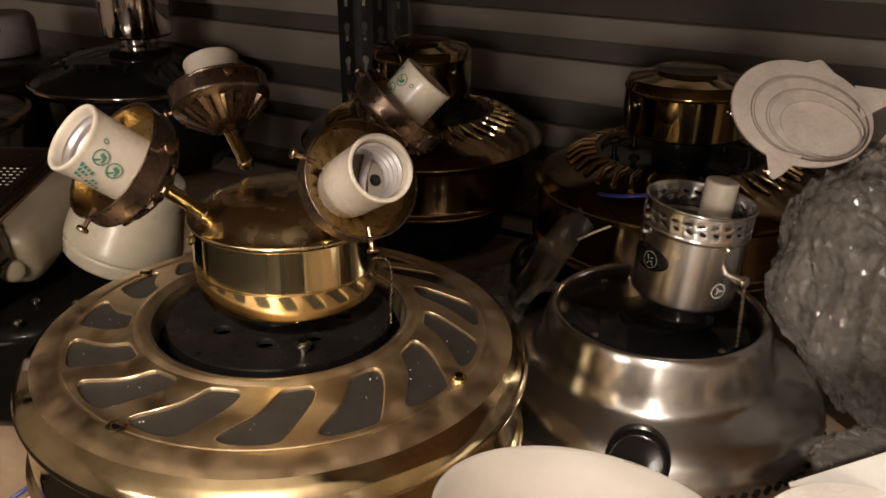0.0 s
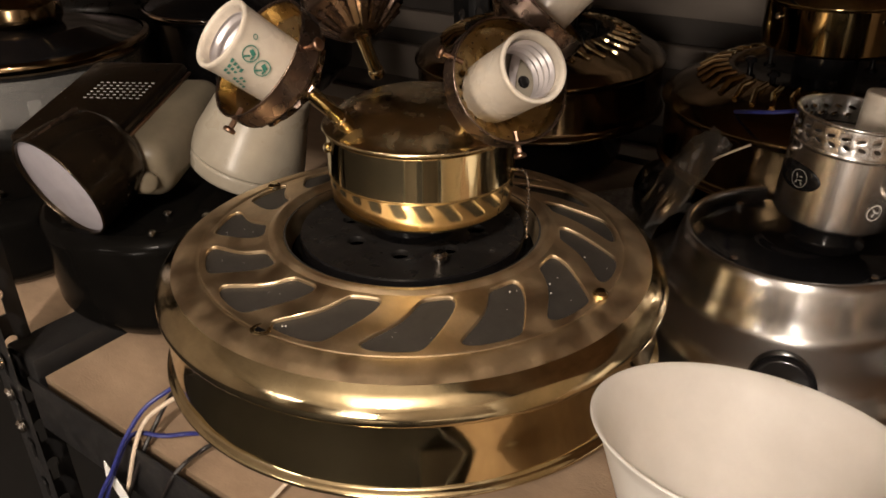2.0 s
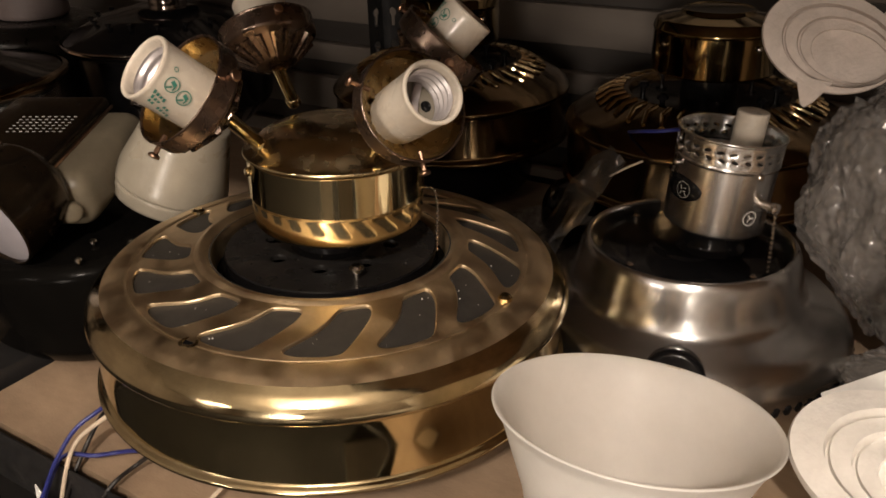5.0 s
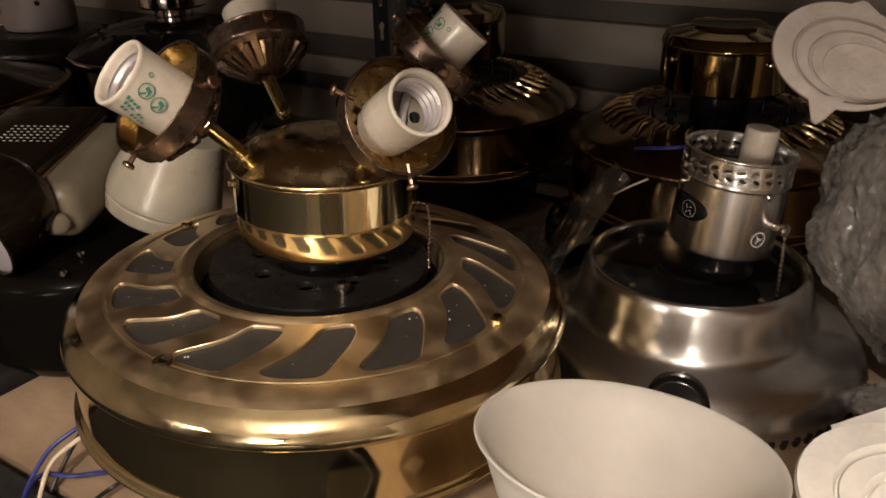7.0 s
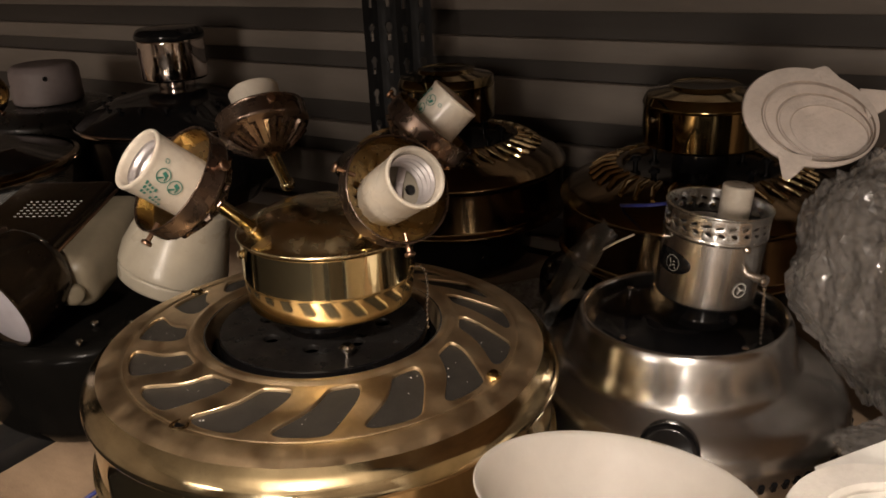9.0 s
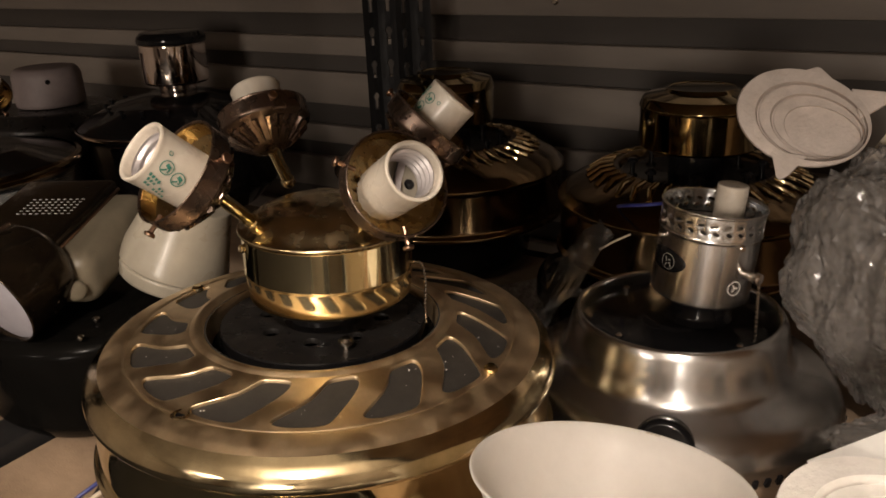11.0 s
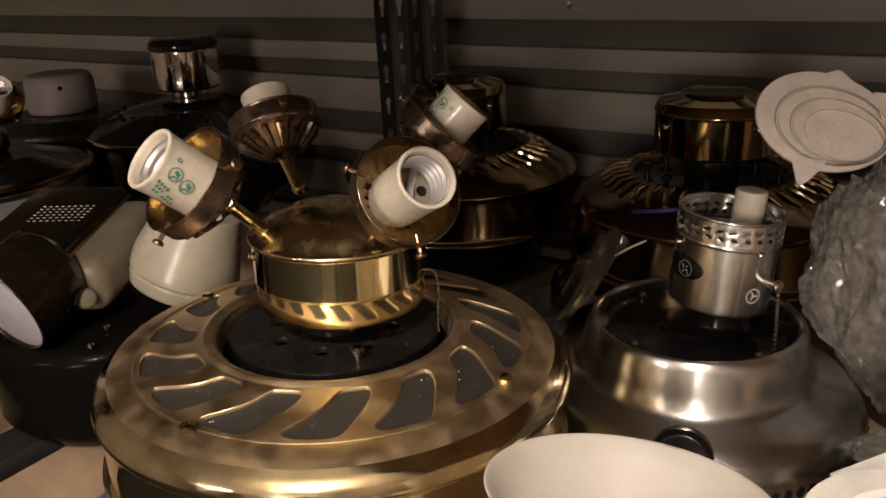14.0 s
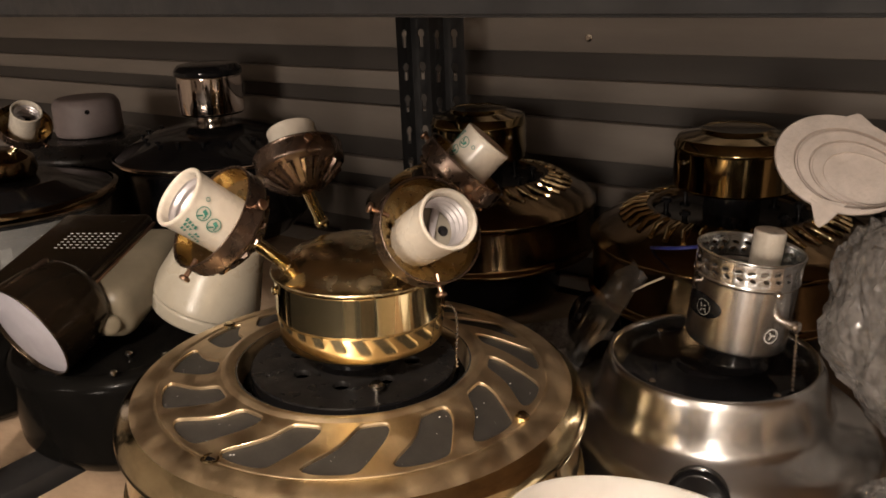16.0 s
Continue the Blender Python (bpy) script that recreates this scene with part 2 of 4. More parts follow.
def lathe(profile, seg=64, bm=None, m=None, wave=None):
    """A turned surface about z from (radius, height) pairs. wave(angle, r, z) may give another radius and height."""
    bm = bm or bmesh.new()
    rings = []
    for r, z in profile:
        if r < 1e-5:
            rings.append([bm.verts.new((0, 0, z))])
        else:
            ring = []
            for i in range(seg):
                a = 2 * math.pi * i / seg
                rr, zz = wave(a, r, z) if wave else (r, z)
                ring.append(bm.verts.new((rr * math.cos(a), rr * math.sin(a), zz)))
            rings.append(ring)
    made = [v for ring in rings for v in ring]
    for a, b in zip(rings, rings[1:]):
        for i in range(seg):
            j = (i + 1) % seg
            if len(a) == 1 and len(b) == 1:
                continue
            if len(a) == 1:
                bm.faces.new((a[0], b[i], b[j]))
            elif len(b) == 1:
                bm.faces.new((a[i], b[0], a[j]))
            else:
                bm.faces.new((a[i], b[i], b[j], a[j]))
    if m is not None:
        bmesh.ops.transform(bm, matrix=m, verts=made)
    return bm


def box(size, m=None, bevel=0.0, bm=None, segments=2):
    own = bmesh.new()
    bmesh.ops.create_cube(own, size=1.0, matrix=Matrix.Diagonal((*size, 1)))
    if bevel:
        bmesh.ops.bevel(own, geom=own.edges[:], offset=bevel, segments=segments, affect="EDGES", profile=0.5)
    if m is not None:
        bmesh.ops.transform(own, matrix=m, verts=own.verts[:])
    if bm is None:
        return own
    keep = bpy.data.meshes.new("tmp")
    own.to_mesh(keep)
    own.free()
    bm.from_mesh(keep)
    bpy.data.meshes.remove(keep)
    return bm


def spline(points, per=8):
    pts = [Vector(p) for p in points]
    pts = [pts[0] * 2 - pts[1]] + pts + [pts[-1] * 2 - pts[-2]]
    out = []
    for p0, p1, p2, p3 in zip(pts, pts[1:], pts[2:], pts[3:]):
        for i in range(per):
            s = i / per
            out.append(0.5 * (2 * p1 + (p2 - p0) * s + (2 * p0 - 5 * p1 + 4 * p2 - p3) * s * s + (3 * p1 - p0 - 3 * p2 + p3) * s ** 3))
    return out + [pts[-2]]


def tube(points, radius, seg=10, bm=None, caps=True):
    bm = bm or bmesh.new()
    pts = [Vector(p) for p in points]
    side = None
    rings = []
    for i, p in enumerate(pts):
        d = (pts[min(i + 1, len(pts) - 1)] - pts[max(i - 1, 0)]).normalized()
        side = (side - d * side.dot(d)).normalized() if side else d.orthogonal().normalized()
        up = d.cross(side)
        r = radius(i / (len(pts) - 1)) if callable(radius) else radius
        rings.append([bm.verts.new(p + (side * math.cos(2 * math.pi * k / seg) + up * math.sin(2 * math.pi * k / seg)) * r) for k in range(seg)])
    for a, b in zip(rings, rings[1:]):
        for k in range(seg):
            bm.faces.new((a[k], a[(k + 1) % seg], b[(k + 1) % seg], b[k]))
    if caps:
        bm.faces.new(rings[0][::-1])
        bm.faces.new(rings[-1])
    return bm


def pierced(outer, holes, z=0.0, depth=0.004, lip=0.001):
    """A flat sheet in the plane z with holes; each hole's edge rolls inwards and turns down."""
    bm = bmesh.new()
    edges = []

    def loop(pts):
        vs = [bm.verts.new((x, y, z)) for x, y in pts]
        for a, b in zip(vs, vs[1:] + vs[:1]):
            edges.append(bm.edges.new((a, b)))
        return vs
    for pts in outer:
        loop(pts)
    hole_loops = [(loop(pts), pts) for pts in holes]
    bmesh.ops.triangle_fill(bm, use_beauty=True, use_dissolve=False, edges=edges)
    for vs, pts in hole_loops:
        cx, cy = sum(p[0] for p in pts) / len(pts), sum(p[1] for p in pts) / len(pts)
        previous = vs
        for inset, drop in ((lip * 0.7, lip * 0.3), (lip, lip), (lip, depth)):
            ring = []
            for x, y in pts:
                d = math.hypot(x - cx, y - cy) or 1
                ring.append(bm.verts.new((x - (x - cx) / d * inset, y - (y - cy) / d * inset, z - drop)))
            for i in range(len(vs)):
                j = (i + 1) % len(vs)
                bm.faces.new((previous[i], previous[j], ring[j], ring[i]))
            previous = ring
    return bm


def circle(r, n, cx=0.0, cy=0.0, start=0.0):
    return [(cx + r * math.cos(start + 2 * math.pi * i / n), cy + r * math.sin(start + 2 * math.pi * i / n)) for i in range(n)]


def smooth_loop(points, per=4):
    """A closed, rounded outline through the midpoints of a polygon."""
    pts = [Vector(p) for p in points]
    out = []
    n = len(pts)
    for i in range(n):
        a, b, c = (pts[i - 1] + pts[i]) / 2, pts[i], (pts[i] + pts[(i + 1) % n]) / 2
        for k in range(per):
            s = k / per
            out.append(tuple(a * (1 - s) ** 2 + b * 2 * s * (1 - s) + c * s ** 2))
    return out


def along(origin, axis, roll=0.0):
    """A pose whose z runs along axis."""
    q = Vector(axis).to_track_quat("Z", "Y")
    return Matrix.Translation(origin) @ q.to_matrix().to_4x4() @ Matrix.Rotation(roll, 4, "Z")


def polar(az, el):
    a, e = radians(az), radians(el)
    return Vector((math.cos(e) * math.cos(a), math.cos(e) * math.sin(a), math.sin(e)))


def bead_chain(points, bead, bm=None):
    bm = bm or bmesh.new()
    pts = spline(points, 20)
    gone, last = 0.0, pts[0]
    for p in pts:
        gone += (p - last).length
        last = p
        if gone >= bead * 2.25 or p is pts[0]:
            gone = 0.0
            bmesh.ops.create_icosphere(bm, subdivisions=1, radius=bead, matrix=Matrix.Translation(p))
    tube(pts[::4], bead * 0.3, 5, bm)
    return bm


def screw(bm, m, head=0.004, length=0.008):
    lathe([(0, length), (head * 0.6, length), (head, length - head * 0.35), (head, length - head * 0.8), (head * 0.5, length - head * 0.85), (head * 0.45, 0)], 12, bm, m)
    return bm


# ---------------------------------------------------------------- the rack and the room
FRONT, BACK, END = 0.212, 0.905, -0.640

shelf = thing("shelf_board", pose(0, 0, 0), "worn brown particle board shelf, stained, in a black steel rack", "shelf board", kind="structure")
part("board", box((2.0, BACK - FRONT - 0.012, 0.016), pose(END + 1.005, (FRONT + BACK) / 2, -0.008), 0.0015), BOARD, shelf)
far_shelf = thing("shelf_board", pose(0, 0, 0), "brown particle board shelf of the adjoining rack bay", "shelf board", kind="structure")
part("board", box((1.6, BACK - FRONT - 0.012, 0.016), pose(END - 0.062 - 0.8, (FRONT + BACK) / 2, -0.008), 0.0015), BOARD, far_shelf)


def angle_bar(length, wide, tall, thick=0.002):
    """An L-shaped bar along x."""
    bm = box((length, thick, tall), pose(0, 0, -tall / 2), 0.0006)
    return box((length, wide, thick), pose(0, wide / 2, -tall), 0.0006, bm)


beam = solid("shelf_beam", angle_bar(2.0, 0.03, 0.052), BLACK_RACK, "black steel front beam under the shelf board", "shelf beam", pose(END + 1.0, FRONT - 0.004, 0.004))
beam = solid("shelf_beam", angle_bar(2.0, 0.03, 0.052), BLACK_RACK, "black steel rear beam under the shelf board", "shelf beam", pose(END + 1.0, BACK + 0.003, 0.004, 0, 0, 0) @ pose(0, 0, 0, 0, 0, 180))
beam = solid("shelf_beam", box((0.046, BACK - FRONT - 0.01, 0.045), pose(0, 0, -0.012), 0.004), BLACK_RACK, "black steel end beam across the rack", "shelf beam", pose(END - 0.030, (FRONT + BACK) / 2, 0.0))
UP = 0.4115
solid("shelf_beam", angle_bar(2.0, 0.03, 0.052), BLACK_RACK, "black steel front beam of the shelf above", "shelf beam", pose(END + 1.0, FRONT - 0.004, UP + 0.052))
solid("shelf_beam", angle_bar(2.0, 0.03, 0.052), BLACK_RACK, "black steel rear beam of the shelf above", "shelf beam", pose(END + 1.0, BACK + 0.003, UP + 0.052) @ pose(0, 0, 0, 0, 0, 180))
solid("shelf_beam", angle_bar(1.6, 0.03, 0.052), BLACK_RACK, "black steel front beam of the adjoining upper shelf", "shelf beam", pose(END - 0.862, FRONT - 0.004, UP + 0.052))
solid("shelf_beam", box((0.046, BACK - FRONT - 0.01, 0.045), None, 0.004), BLACK_RACK, "black steel end beam of the shelf above", "shelf beam", pose(END - 0.030, (FRONT + BACK) / 2, UP + 0.026))
upper = thing("shelf_board", pose(0, 0, UP + 0.046), "brown particle board of the shelf above", "shelf board", kind="structure")
part("board", box((2.0, BACK - FRONT - 0.012, 0.016), pose(END + 1.005, (FRONT + BACK) / 2, -0.008), 0.0015), BOARD, upper)
part("board", box((1.6, BACK - FRONT - 0.012, 0.016), pose(END - 0.862, (FRONT + BACK) / 2, -0.008), 0.0015), BOARD, upper)


def keyhole_strip(width, height, thick, pitch):
    """An upright flat strip in x and z with keyhole slots through it."""
    holes = []
    z = -height / 2 + 0.03
    while z < height / 2 - 0.02:
        ring = [(0.0064 * math.cos(a), z + 0.0064 * math.sin(a)) for a in [math.pi * (-0.30 + 1.60 * i / 12) for i in range(13)]]
        holes.append(ring + [(-0.0034, z - 0.019), (0.0034, z - 0.019)])
        z += pitch
    rect = [(-width / 2, -height / 2), (width / 2, -height / 2), (width / 2, height / 2), (-width / 2, height / 2)]
    bm = pierced([rect], holes, 0.0, thick, 0.0002)
    bmesh.ops.transform(bm, matrix=Matrix.Rotation(radians(90), 4, "X"), verts=bm.verts[:])
    return bm


def upright(m, label):
    post = thing("rack_upright", m, label, "rack post", "rack posts")
    part("flange", keyhole_strip(0.034, 1.3, 0.002, 0.0455), BLACK_RACK, post, m=pose(0.017, 0, 0))
    part("flange", keyhole_strip(0.034, 1.3, 0.002, 0.0455), BLACK_RACK, post, m=pose(0, 0.017, 0, 0, 0, 90))
    return post


upright(pose(END - 0.004, BACK + 0.012, 0.05, 0, 0, -90), "black slotted steel rear post of the rack")
upright(pose(END - 0.060, BACK + 0.012, 0.05, 0, 0, -90), "black slotted steel rear post of the adjoining bay")
upright(pose(END - 0.046, FRONT - 0.008, -0.05), "black slotted steel front post of the rack with bright bolts")

back = thing("wall_north", pose(0, 0, 0), "dark wall with horizontal grey painted slats", "wall", kind="structure")
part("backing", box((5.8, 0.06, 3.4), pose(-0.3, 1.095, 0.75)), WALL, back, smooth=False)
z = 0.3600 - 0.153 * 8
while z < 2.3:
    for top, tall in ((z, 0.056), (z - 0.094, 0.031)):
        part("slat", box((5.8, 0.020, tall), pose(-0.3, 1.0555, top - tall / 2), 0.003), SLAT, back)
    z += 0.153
solid("wall_south", box((5.8, 0.1, 3.4), pose(-0.3, -7.05, 0.75)), ROOM, "plain room wall behind the aisle", "wall", kind="structure", smooth=False)
solid("wall_east", box((0.1, 8.2, 3.4), pose(2.65, -3.0, 0.75)), ROOM, "plain room wall", "wall", kind="structure", smooth=False)
solid("wall_west", box((0.1, 8.2, 3.4), pose(-3.25, -3.0, 0.75)), ROOM, "plain room wall", "wall", kind="structure", smooth=False)
solid("ceiling", box((5.8, 8.2, 0.1), pose(-0.3, -3.0, 2.46)), CEILING, "plain dim ceiling", "ceiling", kind="structure", smooth=False)
solid("floor", box((5.8, 8.2, 0.1), pose(-0.3, -3.0, -0.95)), CONCRETE, "dark worn floor of the aisle", "floor", kind="structure", smooth=False)


# ---------------------------------------------------------------- the large brass fan motor
FAN = Vector((-0.3647, 0.3725, 0.0))
TIPPED = Matrix.Translation(FAN) @ Vector((0, 0, 1)).rotation_difference(Vector((0.0158, 0.0241, 1.0))).to_matrix().to_4x4()
fan = thing("ceiling_fan_motor", TIPPED, "polished brass ceiling fan motor with curved vents and four-lamp light kit", "ceiling fan")

SLOTS = 15


def crown(r):
    """Height of the sloping vented top at radius r."""
    return 0.1512 - 0.245 * (r - 0.0985)


def on_crown(bm):
    for v in bm.verts:
        v.co.z += crown(math.hypot(v.co.x, v.co.y))
    return bm


def fan_slot(turn):
    """One leaning, rounded vent between the inner and the outer rim."""
    outline = ((0.1012, -72.6), (0.1003, -70.0), (0.1003, -64.0), (0.1010, -61.2), (0.1060, -60.8), (0.1150, -63.2), (0.1280, -68.2), (0.1370, -71.4), (0.1408, -73.2),
               (0.1418, -77.0), (0.1415, -83.0), (0.1400, -87.0), (0.1365, -88.4), (0.1320, -86.8), (0.1220, -81.2), (0.1110, -76.2))
    return smooth_loop([(r * math.cos(radians(a) + turn), r * math.sin(radians(a) + turn)) for r, a in outline], 4)


slots = [fan_slot(2 * math.pi * i / SLOTS) for i in range(SLOTS)]
part("vented_top", on_crown(pierced([circle(0.1440, 144), circle(0.0985, 120)], slots, 0.0, 0.0026, 0.0010)), BRASS_TOP, fan, "tarnished brass top with curved vents", angle=12)
part("inner_rim", lathe(rounded([(0.0840, 0.1300), (0.0862, 0.1440), (0.0885, 0.1505), (0.0915, 0.1532), (0.0945, 0.1538), (0.0965, 0.1526), (0.0985, 0.1512)], 0.0016), 120), BRASS_TOP, fan, "rolled brass inner rim")
profile = [(0.1440, 0.1400), (0.1447, 0.1394), (0.1456, 0.1399), (0.1475, 0.1404), (0.1520, 0.1397), (0.1580, 0.1381), (0.1635, 0.1354), (0.1690, 0.1314), (0.1732, 0.1268), (0.1755, 0.1222), (0.1760, 0.1186), (0.1750, 0.1162), (0.1734, 0.1150), (0.1721, 0.1146)]
part("outer_slope", lathe(rounded(profile[:7], 0.002, 3), 144), BRASS_TOP, fan, "tarnished brass slope round the vents")
part("shoulder", lathe(rounded(profile[6:], 0.002, 3), 144), BRASS, fan, "rounded brass shoulder with tarnish and smudges")
part("band", lathe([(0.1721, 0.1147), (0.1716, 0.1132), (0.1713, 0.0935), (0.1712, 0.0740), (0.1712, 0.0712)], 288, wave=lambda a, r, z: (r + 0.00010 * math.sin(19 * a + 1) + 0.00006 * math.sin(43 * a), z)), BRASS_CUP, fan, "mirror-bright brass band")
part("lower_lip", lathe(rounded([(0.1710, 0.0714), (0.1720, 0.0700), (0.1740, 0.0690), (0.1755, 0.0677), (0.1758, 0.0660), (0.1743, 0.0644), (0.1715, 0.0644), (0.1680, 0.0675), (0.1600, 0.0702), (0.110, 0.071)], 0.0008), 144), BRASS, fan, "rolled brass lip")
part("screen", lathe([(0.0870, 0.1500), (0.0985, crown(0.0985) - 0.0024), (0.1435, crown(0.1435) - 0.0024)], 96), SCREEN, fan, "grey screen under the vents")
part("motor_body", lathe(rounded([(0.0, 0.001), (0.085, 0.001), (0.115, 0.012), (0.118, 0.050), (0.110, 0.072)], 0.006), 64), BLACK_PLATE, fan, "black motor body beneath the housing")

rng = random.Random(5)
lint = bmesh.new()
for i in range(46):
    a, r = rng.uniform(-2.6, 0.4), rng.uniform(0.104, 0.139)
    bmesh.ops.create_icosphere(lint, subdivisions=1, radius=rng.choice((0.0002, 0.0003, 0.0003, 0.0006)), matrix=pose(r * math.cos(a), r * math.sin(a), crown(r) - 0.0022))
tagged(part("lint", lint, PAPER, fan, "specks of pale lint on the screen"), kind="stuff")
plate_holes = [circle(0.0066, 18, 0.0438 * math.cos(radians(a)), 0.0438 * math.sin(radians(a))) for a in (-110, -62, -19, 29, 75, 120, 165, -155)]
plate_holes += [circle(0.0022, 10, 0.066 * math.cos(radians(a)), 0.066 * math.sin(radians(a))) for a in (-120, 0, 60, 120, 180)]
part("motor_plate", pierced([circle(0.0765, 90)], plate_holes, 0.1495, 0.004, 0.0004), BLACK_PLATE, fan, "dusty black drilled motor plate")
part("plate_skirt", lathe([(0.0765, 0.1495), (0.0775, 0.1485), (0.0775, 0.1310)], 72), BLACK_GLOSS, fan)
part("motor_core", lathe([(0.0, 0.134), (0.0845, 0.134)], 48), BLACK_DULL, fan)
part("neck", lathe([(0.030, 0.1495), (0.026, 0.152), (0.026, 0.180)], 40), BLACK_GLOSS, fan)
part("bolt", screw(bmesh.new(), pose(0.0499, -0.0350, 0.1490), 0.0054, 0.0100), STEEL, fan, "bright loose bolt")
part("screw_hole", lathe(rounded([(0.0, -0.003), (0.0030, -0.003), (0.0036, 0.0006), (0.0052, 0.0010), (0.0066, 0.0002)], 0.0006), 20, m=pose(0.0042, -0.1432, crown(0.1433))), BRASS, fan)
part("screw_well", lathe([(0.0, 0.0), (0.0034, 0.0), (0.0036, -0.002)], 18, m=pose(0.0042, -0.1432, crown(0.1433) + 0.0002)), BLACK_GLOSS, fan, "dark empty screw hole")
part("top_screw", screw(bmesh.new(), pose(0.1420, 0.0060, crown(0.1421) - 0.001), 0.0050, 0.0048), BRASS, fan, "brass slotted screw")
part("top_screw", screw(bmesh.new(), pose(-0.1425, 0.0020, crown(0.1425) - 0.001), 0.0050, 0.0048), BRASS, fan, "brass slotted screw")

cup = part("switch_cup", lathe(rounded([(0.0, 0.1722), (0.044, 0.1722), (0.0580, 0.1728), (0.0595, 0.1746), (0.0614, 0.1935), (0.0618, 0.1948), (0.0618, 0.2230), (0.0634, 0.2240)], 0.0022, 4), 96), BRASS_CUP, fan, "bright brass switch cup", pose(0.0078, 0.0017, 0))
part("cup_lid", lathe(rounded([(0.0634, 0.2242), (0.0642, 0.2252), (0.0638, 0.2268), (0.0615, 0.2274), (0.0600, 0.2284), (0.0520, 0.2350), (0.0400, 0.2405), (0.0300, 0.2428), (0.0150, 0.2440), (0.0, 0.2440)], 0.005, 4), 96), BRASS_LID, cup, "domed brass lid, hazed by handling")
for a in (-124, 56):
    part("cup_screw", screw(bmesh.new(), along((0.0610 * math.cos(radians(a)), 0.0610 * math.sin(radians(a)), 0.2150), polar(a, 0)), 0.0032, 0.0036), BRASS, cup)
part("pull_chain", bead_chain([(0.060, 0.030, 0.196), (0.068, 0.034, 0.194), (0.073, 0.031, 0.182), (0.0755, 0.026, 0.166), (0.0765, 0.025, 0.152)], 0.0014), STEEL, fan, "beaded pull chain")


def lamp_holder(parent, origin, axis, foot, roll, thumb=28.0, reach=0.0, name="lamp_holder"):
    """A bronze fitter cup with a porcelain socket; origin: the cup's rim centre in the parent's space."""
    m = along(origin, axis, roll)
    seg = 72
    shell = rounded([(0.0, -0.0330), (0.009, -0.0326), (0.0140, -0.0300), (0.0300, -0.0165), (0.0338, -0.0142), (0.0347, -0.0124), (0.0345, -0.0012), (0.0352, 0.0), (0.0345, 0.0008), (0.0336, 0.0), (0.0334, -0.0120), (0.0290, -0.0155), (0.0130, -0.0285), (0.0, -0.0290)], 0.0015)
    holder = part(name, lathe(shell, seg), BRONZE, parent, "antique bronze fitter cup", m)
    p, q = Vector((0.0150, 0, -0.0296)), Vector((0.0298, 0, -0.0170))
    first = part("flute", tube([p, p.lerp(q, 0.5) + Vector((0, 0, -0.0003)), q], lambda s: 0.0009 + 0.0019 * s, 6), BRONZE, holder)
    for i in range(1, 18):
        twin = new("flute", first.data)
        twin.parent, twin.matrix_basis = holder, Matrix.Rotation(2 * math.pi * i / 18, 4, "Z")
    part("cup_lining", lathe(rounded([(0.0332, -0.0008), (0.0330, -0.0118), (0.0285, -0.0150), (0.0210, -0.0212), (0.0130, -0.0278), (0.0, -0.0283)], 0.001), seg, wave=lambda a, r, z: (r, z + (0.0009 * math.sin(18 * a) if 0.012 < r < 0.026 else 0))), LINING, holder, "brass-coloured fluted lining")
    up = pose(0, 0, reach)
    body = rounded([(0.0180, -0.024 - reach), (0.0186, -0.010), (0.0187, 0.010), (0.0191, 0.0205), (0.0196, 0.0230), (0.0190, 0.0246), (0.0172, 0.0242), (0.0165, 0.0225), (0.0160, 0.004)], 0.0012)
    socket = part("porcelain_socket", lathe(body, 56), CERAMIC, holder, "white porcelain lamp socket", up)
    thread = [(0.0153 + 0.0009 * math.sin(i * 2 * math.pi / 6.0), 0.0190 - i * 0.0009) for i in range(30)]
    part("screw_shell", lathe(thread, 48), SHELL_METAL, holder, "threaded metal screw shell", up)
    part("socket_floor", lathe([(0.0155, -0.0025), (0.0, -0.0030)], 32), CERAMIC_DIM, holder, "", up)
    bm = box((0.0052, 0.0290, 0.0014), pose(0, 0, -0.0012), 0.0004)
    box((0.0046, 0.0150, 0.0010), pose(0.0005, 0.003, 0.0020, 16, 0, 0), 0.0003, bm)
    part("contact", bm, SHELL_METAL, holder, "bright centre contact", up)
    for x, y in ((0.0086, 0.003), (-0.0086, -0.003)):
        part("contact_hole", lathe([(0.0, -0.0014), (0.0030, -0.0014), (0.0036, -0.0026)], 14, m=pose(x, y, 0)), BLACK_GLOSS, holder, "", up)
    for k in range(3):
        a = 2 * math.pi * k / 3 + radians(thumb)
        d = Vector((math.cos(a), math.sin(a), 0))
        bm = tube([d * 0.027 + Vector((0, 0, -0.0070)), d * 0.0400 + Vector((0, 0, -0.0070))], 0.0016, 8)
        lathe(rounded([(0.0, 0.0420), (0.0032, 0.0417), (0.0036, 0.0404), (0.0030, 0.0392), (0.0016, 0.0388)], 0.0006), 12, bm, along((0, 0, -0.0070), d))
        part("thumb_screw", bm, COPPER, holder)
    start = Vector(origin) - Vector(axis).normalized() * 0.0320
    foot = Vector(foot)
    bend = [start, start.lerp(foot, 0.5) , foot]
    part("arm", tube(spline(bend, 5), 0.0046, 14), BRASS_CUP, parent, "brass arm tube")
    part("arm_boss", lathe(rounded([(0.0046, -0.004), (0.0055, -0.003), (0.0058, 0.0015), (0.0053, 0.0032), (0.0046, 0.0036)], 0.0008), 24, m=along(foot, start - foot) @ pose(0, 0, 0.004)), BRASS, parent)
    return holder


